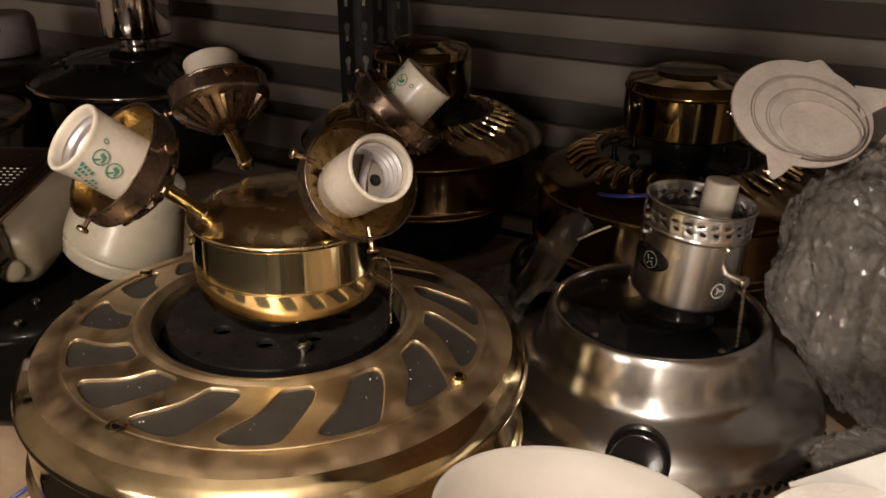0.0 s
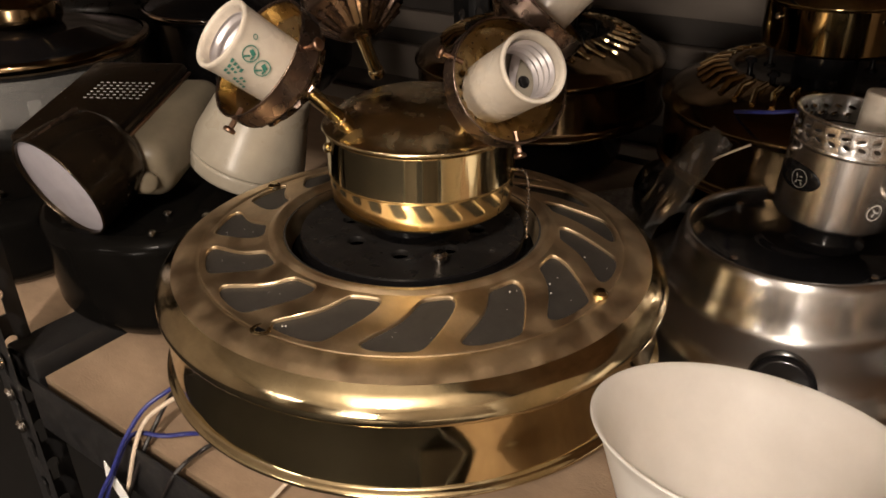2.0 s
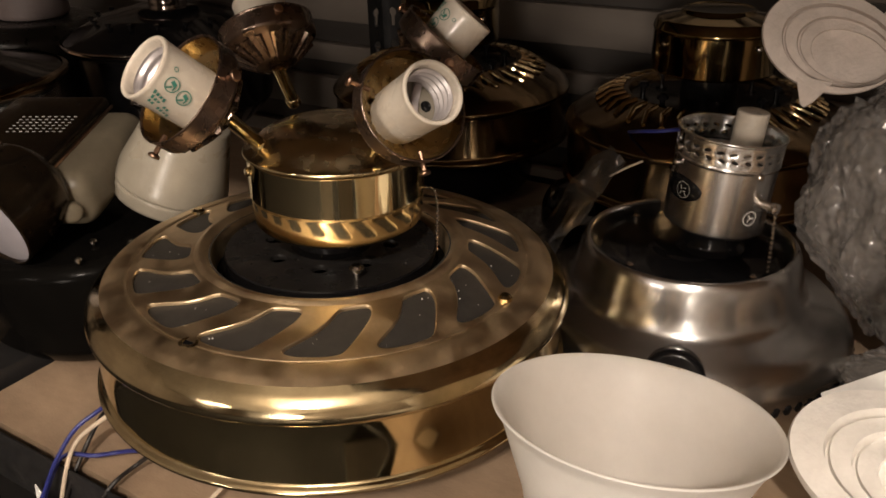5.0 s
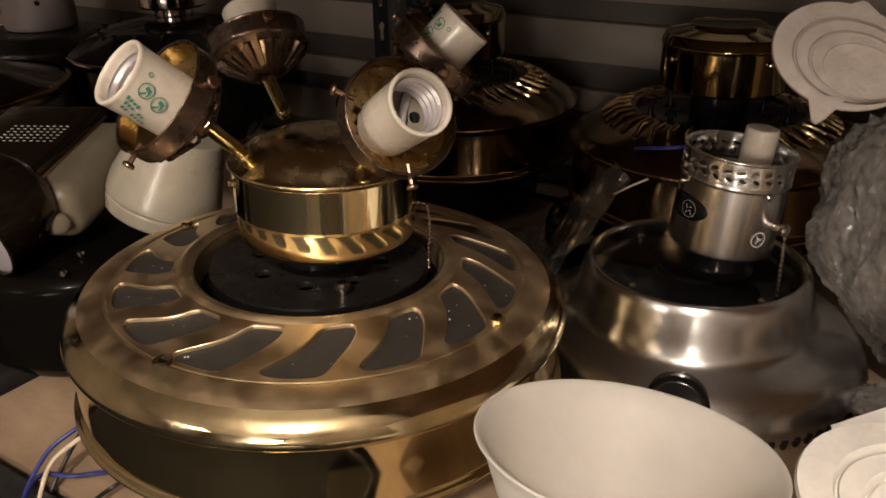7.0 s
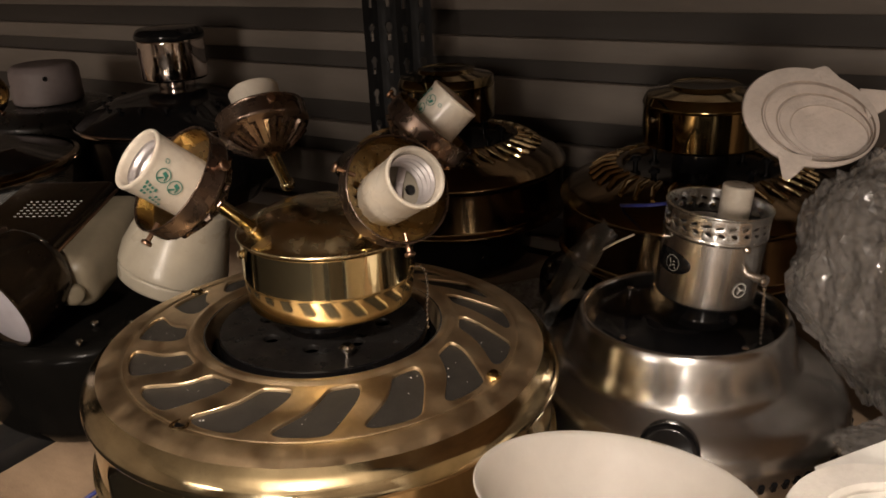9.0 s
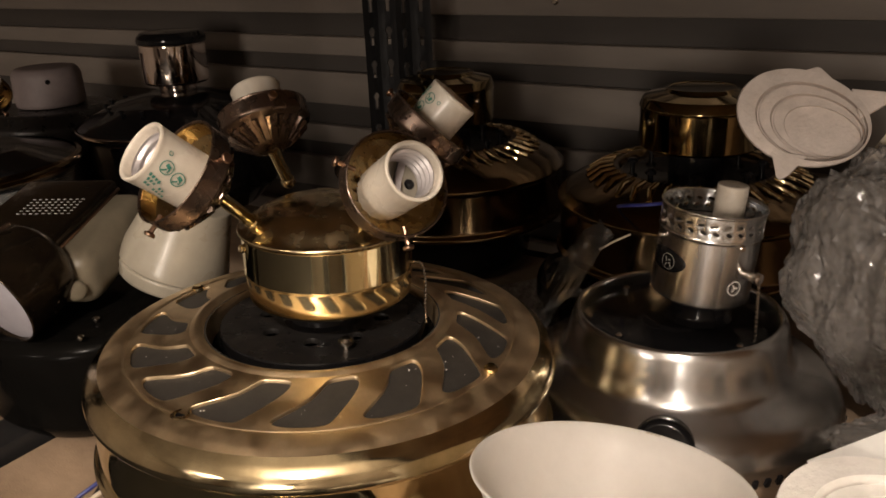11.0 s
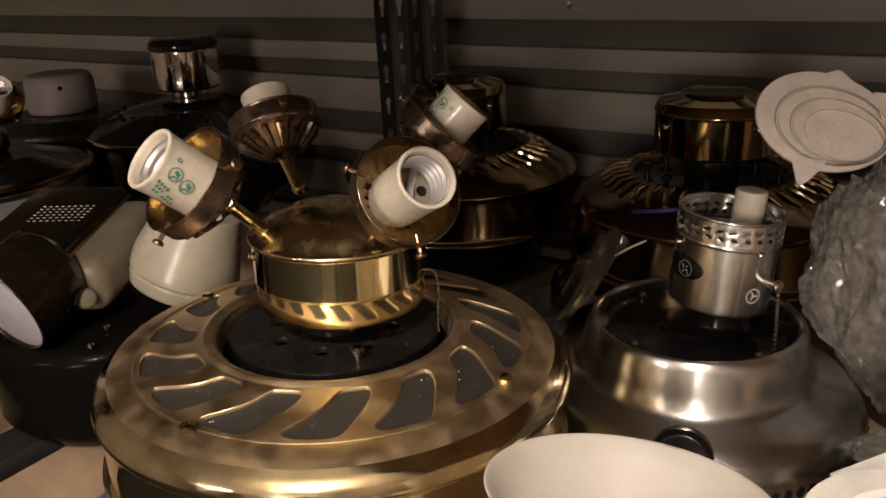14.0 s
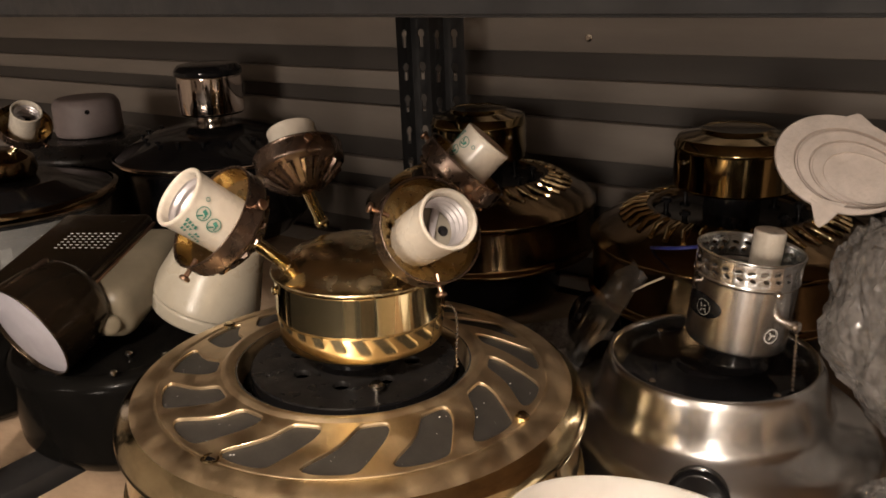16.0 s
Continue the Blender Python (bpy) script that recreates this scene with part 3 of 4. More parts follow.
HOLDERS = (
    ((-0.3693, 0.2665, 0.2909), polar(-108, 41), (-0.3790, 0.3340, 0.2350), 0.35, -110.0, 0.0),
    ((-0.2664, 0.3511, 0.2734), polar(-23, 30), (-0.3110, 0.3680, 0.2330), 2.6, -2.0, 0.0),
    ((-0.3115, 0.4626, 0.2865), polar(36, 47), (-0.3380, 0.4180, 0.2360), 0.2, 175.0, 0.0),
    ((-0.4360, 0.4098, 0.2937), polar(150, 53), (-0.4230, 0.4180, 0.2350), 0.3, -50.0, -0.003),
)
TO_FAN = TIPPED.inverted()
holders = [lamp_holder(fan, TO_FAN @ Vector(place), TO_FAN.to_3x3() @ axis, TO_FAN @ Vector(foot), roll, thumb, reach) for place, axis, foot, roll, thumb, reach in HOLDERS]


def on_cylinder(bm, r):
    """Wraps a flat mark, drawn in x (round the cylinder) and y (along it), on a cylinder about z."""
    for v in bm.verts:
        a, h, d = v.co.x / r, v.co.y, v.co.z
        v.co = ((r + d) * math.cos(a), (r + d) * math.sin(a), h)
    return bm


def ring_mark(bm, x, y, r, w, n=20):
    inner = [bm.verts.new((x + (r - w) * math.cos(2 * math.pi * i / n), y + (r - w) * math.sin(2 * math.pi * i / n), 0.0003)) for i in range(n)]
    outer = [bm.verts.new((x + r * math.cos(2 * math.pi * i / n), y + r * math.sin(2 * math.pi * i / n), 0.0003)) for i in range(n)]
    for i in range(n):
        j = (i + 1) % n
        bm.faces.new((inner[i], outer[i], outer[j], inner[j]))
    return bm


def bar_mark(bm, x, y, w, h, turn=0.0):
    c, s = math.cos(turn), math.sin(turn)
    bm.faces.new([bm.verts.new((x + u * c - v * s, y + u * s + v * c, 0.0003)) for u, v in ((-w / 2, -h / 2), (w / 2, -h / 2), (w / 2, h / 2), (-w / 2, h / 2))])
    return bm


def socket_print(holder, start, shift):
    marks = bmesh.new()
    for x, y in ((0.0, 0.0195), (0.0030, 0.0100)):
        ring_mark(marks, x, y, 0.0044, 0.0006)
        bar_mark(marks, x - 0.0010, y - 0.0006, 0.0022, 0.0034, 0.5)
        bar_mark(marks, x + 0.0018, y + 0.0010, 0.0010, 0.0034, -0.6)
        bar_mark(marks, x + 0.0014, y - 0.0018, 0.0024, 0.0009, 0.2)
    ring_mark(marks, -0.0085, 0.0212, 0.0015, 0.0005, 12)
    for row, (x, top, count) in enumerate(((0.0078, 0.0250, 4), (0.0112, 0.0240, 6), (0.0148, 0.0235, 7))):
        for k in range(count):
            if (k + row) % 5 != 4:
                bar_mark(marks, x + 0.0007 * k, top - k * 0.0024, 0.0024 - 0.0004 * (k % 3), 0.0015, 0.25 * (k % 3) - 0.2)
    bmesh.ops.transform(marks, matrix=Matrix.Scale(-1, 4, (1, 0, 0)), verts=marks.verts[:])
    tagged(part("printed_mark", on_cylinder(marks, 0.0192), GREEN_INK, holder, "green printed approval marks", pose(0, 0, shift) @ Matrix.Rotation(radians(start), 4, "Z"), smooth=False), kind="stuff")


socket_print(holders[0], -24, -0.006)
socket_print(holders[2], 118, -0.007)


# ---------------------------------------------------------------- the nickel fan motor
NICK = Vector((-0.1630, 0.6175, 0.0))
CAN_X, CAN_Y = 0.0150, 0.0060
nick = thing("ceiling_fan_motor", Matrix.Translation(NICK), "brushed nickel ceiling fan motor with a black recessed plate", "ceiling fan")
part("housing", lathe(rounded([(0.0835, 0.080), (0.0835, 0.0975), (0.0853, 0.1005), (0.0888, 0.0998), (0.0918, 0.0950), (0.0950, 0.0840), (0.0980, 0.0680), (0.1030, 0.0570), (0.1150, 0.0525), (0.1290, 0.0470), (0.1385, 0.0380), (0.1435, 0.0270), (0.1440, 0.0170), (0.1405, 0.0090), (0.1340, 0.0050)], 0.006, 6), 144), NICKEL, nick, "brushed nickel bell-shaped housing")
part("vented_foot", lathe(rounded([(0.1340, 0.0052), (0.1290, 0.0010), (0.1220, 0.0010), (0.0, 0.0020)], 0.001), 96), BLACK_PLATE, nick, "black vented underside")
for i in range(84):
    a = 360.0 * i / 84
    if a < 40 or a > 200:
        part("vent", box((0.0030, 0.0046, 0.0090), pose(0.1433 * math.cos(radians(a)), 0.1433 * math.sin(radians(a)), 0.0145, 0, 0, a) @ pose(0, 0, 0, 0, 12, 0), 0.0012), BLACK_GLOSS, nick)
part("grommet", lathe(rounded([(0.0, 0.0125), (0.020, 0.0120), (0.0235, 0.009), (0.0240, -0.010)], 0.003, 4), 40, m=along(polar(-75.8, 0) * 0.1330 + Vector((0, 0, 0.0410)), polar(-75.8, 24))), BLACK_GLOSS, nick, "round black rubber cap")
part("motor_plate", lathe(rounded([(0.0, 0.0945), (0.030, 0.0945), (0.034, 0.0915), (0.070, 0.0905), (0.0833, 0.0860)], 0.003), 90), BLACK_GLOSS, nick, "glossy black motor plate")
for a, r in ((-116, 0.070), (-30, 0.072), (60, 0.07), (150, 0.07)):
    part("plate_screw", screw(bmesh.new(), pose(r * math.cos(radians(a)), r * math.sin(radians(a)), 0.0900), 0.0034, 0.0050), STEEL, nick)
part("neck", lathe(rounded([(0.030, 0.094), (0.024, 0.098), (0.022, 0.108), (0.022, 0.126)], 0.002), 40), BLACK_GLOSS, nick, "", pose(CAN_X, CAN_Y, 0))

CAN = Vector((-0.1480, 0.6235, 0.1150)) - NICK
lean = Vector((0.085, 0.050, 1.0))
can = part("switch_can", lathe(rounded([(0.0, 0.0005), (0.0405, 0.0005), (0.0432, 0.0028), (0.0436, 0.0605), (0.0444, 0.0617), (0.0448, 0.0629), (0.0442, 0.0645)], 0.0015), 96), NICKEL, nick, "brushed nickel switch can", Matrix.Translation(CAN) @ Vector((0, 0, 1)).rotation_difference(lean).to_matrix().to_4x4() @ Matrix.Scale(0.965, 4))
R_COLLAR = 0.0442
leaves = []
for i in range(26):
    x = 2 * math.pi * R_COLLAR * (i + 0.5) / 26
    for y, tilt in ((0.0123, 0.50), (0.0060, -0.75)):
        leaves.append([(x + (0.0038 * math.cos(q)) * math.cos(tilt) - 0.0014 * math.sin(q) * math.sin(tilt) + (0.0022 if y < 0.01 else 0), y + (0.0038 * math.cos(q)) * math.sin(tilt) * 0.55 + 0.0014 * math.sin(q)) for q in [2 * math.pi * k / 12 for k in range(12)]])
span = 2 * math.pi * R_COLLAR
leaves = [[(min(max(x, 0.0004), span - 0.0004), y) for x, y in leaf] for leaf in leaves]
rim = [(span * k / 104, 0.0) for k in range(105)] + [(span * (104 - k) / 104, 0.0185) for k in range(105)]
part("collar", on_cylinder(pierced([rim], leaves, 0.0, 0.0009, 0.0003), R_COLLAR), NICKEL, can, "nickel collar pierced with leaf shapes", pose(0, 0, 0.0645, 0, 0, 100), angle=60)
part("collar_rim", lathe(rounded([(0.0442, 0.0830), (0.0452, 0.0837), (0.0456, 0.0850), (0.0450, 0.0861), (0.0436, 0.0860), (0.0430, 0.0835)], 0.0005), 96), NICKEL, can)
part("can_floor", lathe([(0.0, 0.0505), (0.0425, 0.0505)], 48), BLACK_PLATE, can)
part("candle_socket", lathe(rounded([(0.0, 0.1040), (0.0118, 0.1040), (0.0132, 0.1030), (0.0132, 0.0520), (0.0, 0.0515)], 0.001), 40, m=pose(0.012, 0.004, 0)), CERAMIC, can, "white candle lamp socket")
nub_dir = polar(-24, 0)
part("chain_nub", lathe(rounded([(0.0, 0.0), (0.0042, 0.0), (0.0042, 0.010), (0.0054, 0.0105), (0.0054, 0.0150), (0.0030, 0.0165), (0.0, 0.0165)], 0.0006), 24, m=along(Vector((0, 0, 0.0345)) + nub_dir * 0.0428, nub_dir)), STEEL, can)
tip = Vector((0, 0, 0.0330)) + nub_dir * 0.0575
drop = Vector((0.119, 0.010, -0.993))
part("pull_chain", bead_chain([tip, tip + drop * 0.02, tip + drop * 0.042, tip + drop * 0.058], 0.0018), STEEL, can, "beaded pull chain")
for a, h in ((-138, 0.0700), (-138, 0.0560), (-40, 0.0600), (60, 0.0700)):
    part("can_screw", screw(bmesh.new(), along(polar(a, 0) * 0.0430 + Vector((0, 0, h)), polar(a, 0)), 0.0030, 0.0050), STEEL, can)
badge = bmesh.new()
n = 36
disc = [badge.verts.new((0.0215 * math.cos(2 * math.pi * i / n), 0.0098 * math.sin(2 * math.pi * i / n), 0.0006)) for i in range(n)]
edge = [badge.verts.new((0.0225 * math.cos(2 * math.pi * i / n), 0.0106 * math.sin(2 * math.pi * i / n), 0.0)) for i in range(n)]
spine = [badge.verts.new((0.0215 * math.cos(2 * math.pi * i / n), 0.0, 0.0007)) for i in range(n // 2 + 1)]
for i in range(n):
    j = (i + 1) % n
    badge.faces.new((edge[i], edge[j], disc[j], disc[i]))
for i in range(n // 2):
    badge.faces.new([v for v in (disc[i], disc[i + 1], spine[i + 1], spine[i]) ] if 0 < i < n // 2 - 1 else [disc[i], disc[i + 1], spine[i + 1 if i == 0 else i]])
    k, l = (n - i) % n, n - i - 1
    badge.faces.new([v for v in (disc[k], disc[l], spine[i + 1], spine[i])] if 0 < i < n // 2 - 1 else [disc[k], disc[l], spine[i + 1 if i == 0 else i]])
part("badge", on_cylinder(badge, 0.0437), BLACK_GLOSS, can, "black oval badge", Matrix.Rotation(radians(-126), 4, "Z") @ pose(0, 0, 0.0375))
marks = bmesh.new()
ring_mark(marks, 0, 0, 0.0072, 0.0005, 28)
for x, y, w, h, t in ((-0.0022, 0.0016, 0.0010, 0.0040, 0.3), (0.0016, 0.0018, 0.0026, 0.0009, 0.2), (0.0016, -0.0012, 0.0030, 0.0009, 0.2), (-0.0018, -0.0030, 0.0009, 0.0030, -0.5), (0.0030, -0.0034, 0.0009, 0.0026, 0.5)):
    bar_mark(marks, x, y, w, h, t)
for v in marks.verts:
    v.co.z = 0.0012
part("badge_mark", on_cylinder(marks, 0.0437), GREY_PRINT, can, "pale ring mark", Matrix.Rotation(radians(-119), 4, "Z") @ pose(0, 0, 0.0370), smooth=False)
marks = bmesh.new()
ring_mark(marks, 0, 0, 0.0066, 0.0008, 28)
for t in (0.0, 2.1, 4.2):
    bar_mark(marks, 0.0020 * math.cos(t), 0.0020 * math.sin(t), 0.0036, 0.0011, t)
part("sticker", on_cylinder(marks, 0.0438), PAPER, can, "small round printed sticker", Matrix.Rotation(radians(-38), 4, "Z") @ pose(0, 0, 0.0225), smooth=False)


# ---------------------------------------------------------------- fans further back
def back_fan(m, label, can_r=0.061, turn=0.10):
    f = thing("ceiling_fan_motor", m, label, "ceiling fan", "stored fan motors")
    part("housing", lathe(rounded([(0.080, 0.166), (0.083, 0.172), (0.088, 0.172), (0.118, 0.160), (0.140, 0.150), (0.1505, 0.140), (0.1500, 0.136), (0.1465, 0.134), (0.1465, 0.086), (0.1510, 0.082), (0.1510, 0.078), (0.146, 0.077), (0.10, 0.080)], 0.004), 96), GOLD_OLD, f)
    part("motor_body", lathe(rounded([(0.0, 0.001), (0.09, 0.001), (0.105, 0.02), (0.105, 0.082)], 0.008), 48), BLACK_GLOSS, f)
    part("motor_plate", lathe([(0.0, 0.166), (0.081, 0.166)], 64), BLACK_GLOSS, f)
    part("neck", lathe([(0.030, 0.166), (0.028, 0.19), (0.028, 0.20)], 32), BLACK_GLOSS, f)
    u, v = Vector((1, 0, 0)), Vector((math.cos(turn), math.sin(turn), 0))
    rib = part("vent_rib", tube([u * 0.089 + Vector((0, 0, 0.1716)), (u * 0.102 + v * 0.002) + Vector((0, 0, 0.1685)), v * 0.118 + Vector((0, 0, 0.1605))], 0.0026, 8), BRASS, f)
    for i in range(1, 38):
        twin = new("vent_rib", rib.data)
        twin.parent, twin.matrix_basis = f, Matrix.Rotation(2 * math.pi * i / 38, 4, "Z")
    for i in range(8):
        a = 2 * math.pi * (i + 0.3) / 8
        part("plate_bolt", screw(bmesh.new(), pose(0.068 * math.cos(a), 0.068 * math.sin(a), 0.166), 0.006, 0.012), BLACK_GLOSS, f)
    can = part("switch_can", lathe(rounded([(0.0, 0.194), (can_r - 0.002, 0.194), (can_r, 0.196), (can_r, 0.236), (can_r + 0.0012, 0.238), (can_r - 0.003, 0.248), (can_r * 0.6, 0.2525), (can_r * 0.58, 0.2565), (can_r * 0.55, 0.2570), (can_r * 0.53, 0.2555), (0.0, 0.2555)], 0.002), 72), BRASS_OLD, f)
    for a in (-130, -40, 50, 140):
        part("can_screw", screw(bmesh.new(), along(polar(a, 0) * (can_r - 0.001) + Vector((0, 0, 0.226)), polar(a, 0)), 0.003, 0.0045), STEEL, can)
    return f


back_fan(pose(-0.540, 0.838, 0, 0, 0, 20), "aged brass ceiling fan motor with ribbed vents, dusty")
back_fan(pose(-0.2150, 0.832, 0, 0, 0, 5), "dark aged brass fan motor with a tall can, beside plastic", 0.063, 0.06)

blackfan = thing("ceiling_fan_motor", pose(-1.095, 0.875, 0), "glossy black fan motor with a polished chrome can", "ceiling fan", "stored fan motors")
part("housing", lathe(rounded([(0.0, 0.001), (0.11, 0.001), (0.150, 0.04), (0.158, 0.135), (0.1700, 0.141), (0.1700, 0.149), (0.150, 0.160), (0.10, 0.182), (0.05, 0.192), (0.0, 0.194)], 0.006, 4), 90), BLACK_GLOSS, blackfan)
part("trim_ring", lathe(rounded([(0.1705, 0.1420), (0.1725, 0.1430), (0.1725, 0.1470), (0.1705, 0.1480)], 0.0008), 90), CHROME, blackfan, "thin bright trim ring")
part("switch_can", lathe(rounded([(0.0, 0.190), (0.030, 0.190), (0.030, 0.207), (0.050, 0.208), (0.0535, 0.211), (0.0535, 0.270), (0.0530, 0.272)], 0.002), 72), CHROME, blackfan, "polished chrome switch can")
part("can_cap", lathe(rounded([(0.0530, 0.272), (0.0555, 0.2735), (0.0555, 0.282), (0.048, 0.2905), (0.0, 0.292)], 0.004, 4), 72), BLACK_GLOSS, blackfan, "glossy black rounded cap")
for i in range(9):
    a = radians(-170 + 20 * i)
    part("plate_bolt", screw(bmesh.new(), pose(0.118 * math.cos(a), 0.118 * math.sin(a), 0.172), 0.0045, 0.010), BLACK_GLOSS, blackfan)

tray = thing("ceiling_fan_motor", pose(-1.13, 0.520, 0), "antique gold fan motor with a lamp socket on top", "ceiling fan", "stored fan motors")
part("housing", lathe(rounded([(0.0, 0.001), (0.10, 0.001), (0.115, 0.03), (0.118, 0.115), (0.145, 0.138), (0.1500, 0.145), (0.1500, 0.150), (0.140, 0.155), (0.08, 0.170), (0.0, 0.174)], 0.004, 4), 90), BLACK_GLOSS, tray)
part("rim_band", lathe(rounded([(0.1460, 0.1390), (0.1510, 0.1430), (0.1530, 0.1480), (0.1515, 0.1525), (0.1450, 0.1550)], 0.001), 90), GOLD_OLD, tray, "tarnished gold rim")
part("light_cup", lathe(rounded([(0.0, 0.170), (0.045, 0.172), (0.050, 0.182), (0.048, 0.200), (0.030, 0.212), (0.0, 0.214)], 0.003), 60), GOLD_OLD, tray)
lamp_holder(tray, (0.070, 0.012, 0.252), polar(-10, 48), (0.030, 0.004, 0.206), 0.4)
for i in range(10):
    a = radians(-120 + 22 * i)
    part("glass_rib", box((0.004, 0.016, 0.100), pose(0.128 * math.cos(a), 0.128 * math.sin(a), 0.055, 0, 0, math.degrees(a)), 0.0015), CLEAR_GLASS, tray)
part("glass_skirt", lathe(rounded([(0.122, 0.004), (0.128, 0.02), (0.134, 0.10), (0.140, 0.132), (0.137, 0.132), (0.131, 0.10), (0.124, 0.02)], 0.002), 80), CLEAR_GLASS, tray, "clear ribbed glass skirt")

stack = thing("motor_drum", pose(-1.345, 0.800, 0), "dark steel fan base carrying a pale canopy", "motor drum")
part("drum", lathe(rounded([(0.0, 0.001), (0.11, 0.001), (0.125, 0.02), (0.125, 0.145), (0.100, 0.165), (0.0, 0.1665)], 0.008), 64), BLACK_PLATE, stack)
canopy = thing("canopy", pose(-1.345, 0.800, 0.167), "pinkish-white fan canopy cover, colour dimmed for shade, on a dark base", "canopy")
part("shell", lathe(rounded([(0.0, 0.0), (0.055, 0.0), (0.058, 0.006), (0.057, 0.055), (0.050, 0.066), (0.0, 0.068)], 0.005), 56), CANOPY_DIM, canopy)
part("screw_hole", lathe([(0.0, 0.0004), (0.004, 0.0004), (0.0046, -0.002)], 14, m=along(polar(-32, 0) * 0.0575 + Vector((0, 0, 0.046)), polar(-32, 0))), BLACK_GLOSS, canopy)

# black fan base beside the brass motor
base = thing("motor_drum", pose(-0.662, 0.385, 0), "black steel fan base plate with small screws", "motor drum")
part("plate", lathe(rounded([(0.0, 0.001), (0.095, 0.001), (0.112, 0.02), (0.116, 0.094), (0.108, 0.104), (0.060, 0.1065), (0.0, 0.1065)], 0.005), 72), BLACK_DULL, base)
for x, y in ((0.060, -0.045), (0.080, -0.075), (0.092, -0.030), (0.020, -0.090), (-0.02, -0.095), (0.05, 0.07)):
    part("plate_screw", screw(bmesh.new(), pose(x, y, 0.1060), 0.0036, 0.0050), STEEL, base)

dark = thing("motor_drum", pose(-0.905, 0.345, 0), "dark fan motor drum in the adjoining bay, dusty", "motor drum")
part("drum", lathe(rounded([(0.0, 0.001), (0.12, 0.001), (0.138, 0.015), (0.140, 0.070), (0.120, 0.085), (0.060, 0.092), (0.0, 0.093)], 0.006), 72), BLACK_DULL, dark)
for i in range(7):
    a = radians(-75 + 24 * i)
    part("drum_screw", screw(bmesh.new(), pose(0.105 * math.cos(a), 0.105 * math.sin(a), 0.086), 0.0045, 0.008), STEEL, dark)

# floodlight lying on the black base
flood = thing("floodlight", pose(-0.672, 0.383, 0.166, 0, 0, 28) @ pose(0, 0, 0, 8, 0, 0), "dark bronze outdoor floodlight with a white lens, lying down", "floodlight")
part("body", box((0.095, 0.150, 0.020), pose(-0.0355, 0, 0.013), 0.006, segments=4), BRONZE_DARK, flood)
part("side_panel", box((0.110, 0.146, 0.052), pose(-0.010, 0.002, -0.015), 0.018, segments=6), IVORY_SHADED, flood, "ivory plastic side panel")
part("seam", box((0.003, 0.146, 0.003), pose(0.0125, 0.0, 0.0125), 0.001), COPPER, flood)
knob = part("wing_knob", lathe(rounded([(0.0, -0.006), (0.008, -0.006), (0.010, 0.0), (0.008, 0.006), (0.0, 0.007)], 0.003), 28, m=along((0.030, -0.076, -0.018), (0.6, -0.5, 0.2))), IVORY_SHADED, flood, "ivory plastic knob")
for i in range(6):
    for j in range(9):
        x = -0.050 + 0.0062 * j
        part("vent_dash", box((0.0032, 0.0009, 0.0008), pose(x, 0.026 - 0.0062 * i, 0.0231), 0.0002, segments=1), GREY_PRINT, flood)
LENS_AT, LENS_N = Vector((-0.640, 0.2735, 0.1470)), Vector((0.05, -0.95, -0.30)).normalized()
inv = (pose(-0.672, 0.383, 0.166, 0, 0, 28) @ pose(0, 0, 0, 8, 0, 0)).inverted()
head = part("lamp_head", lathe(rounded([(0.0, -0.066), (0.026, -0.065), (0.038, -0.055), (0.0445, -0.032), (0.0465, -0.004), (0.0472, 0.0), (0.0460, 0.0012), (0.0448, 0.0), (0.0442, -0.008)], 0.004, 3), 64), BRONZE_DARK, flood, "round dark lamp hood", inv @ along(LENS_AT, LENS_N))
part("lens", lathe([(0.0446, -0.003), (0.040, -0.0015), (0.020, 0.0), (0.0, 0.0004)], 56), LENS, head, "frosted white lens")
part("hood_rib", box((0.0025, 0.004, 0.044), pose(0.0, 0.0450, -0.026), 0.001), BRONZE, head)

bell = thing("lamp_base", Matrix.Translation((-0.612, 0.432, 0.1130)) @ Vector((0, 0, 1)).rotation_difference(Vector((0.34, 0.22, 0.92))).to_matrix().to_4x4(), "white glazed ceramic lamp base beside the brass fan", "lamp base")
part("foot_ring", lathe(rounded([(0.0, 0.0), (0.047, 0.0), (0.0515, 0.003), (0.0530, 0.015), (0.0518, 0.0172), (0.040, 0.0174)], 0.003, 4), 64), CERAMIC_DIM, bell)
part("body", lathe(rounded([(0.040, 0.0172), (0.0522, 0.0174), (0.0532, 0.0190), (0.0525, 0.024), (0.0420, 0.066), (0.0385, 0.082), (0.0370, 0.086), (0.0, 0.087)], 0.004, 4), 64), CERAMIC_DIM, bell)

# ---------------------------------------------------------------- things in front
SHADE_N = Vector((-0.001, 0.220, 0.975)).normalized()
SHADE_C = Vector((-0.0975, 0.2880, 0.1545))
shade = thing("glass_shade", along(SHADE_C, SHADE_N) @ Matrix.Diagonal((1.035, 1.035, 1.0, 1)), "white opal glass bell shade standing open side up", "lamp shade")
part("glass", lathe(rounded([(0.0, -0.1535), (0.028, -0.1535), (0.0310, -0.148), (0.0330, -0.125), (0.0390, -0.090), (0.0500, -0.045), (0.0650, -0.006), (0.0692, -0.0004), (0.0700, 0.0006), (0.0692, 0.0016), (0.0672, 0.0006), (0.0625, -0.006), (0.0475, -0.045), (0.0362, -0.090), (0.0300, -0.125), (0.0, -0.1480)], 0.0035), 110), WHITE_GLASS, shade)
part("rim_chip", tube(spline([(0.0685 * math.cos(a), 0.0685 * math.sin(a), 0.0012 + 0.0006 * math.sin(9 * a)) for a in [-1.62, -1.58, -1.54, -1.50]], 3), 0.0009, 5), CERAMIC, shade)


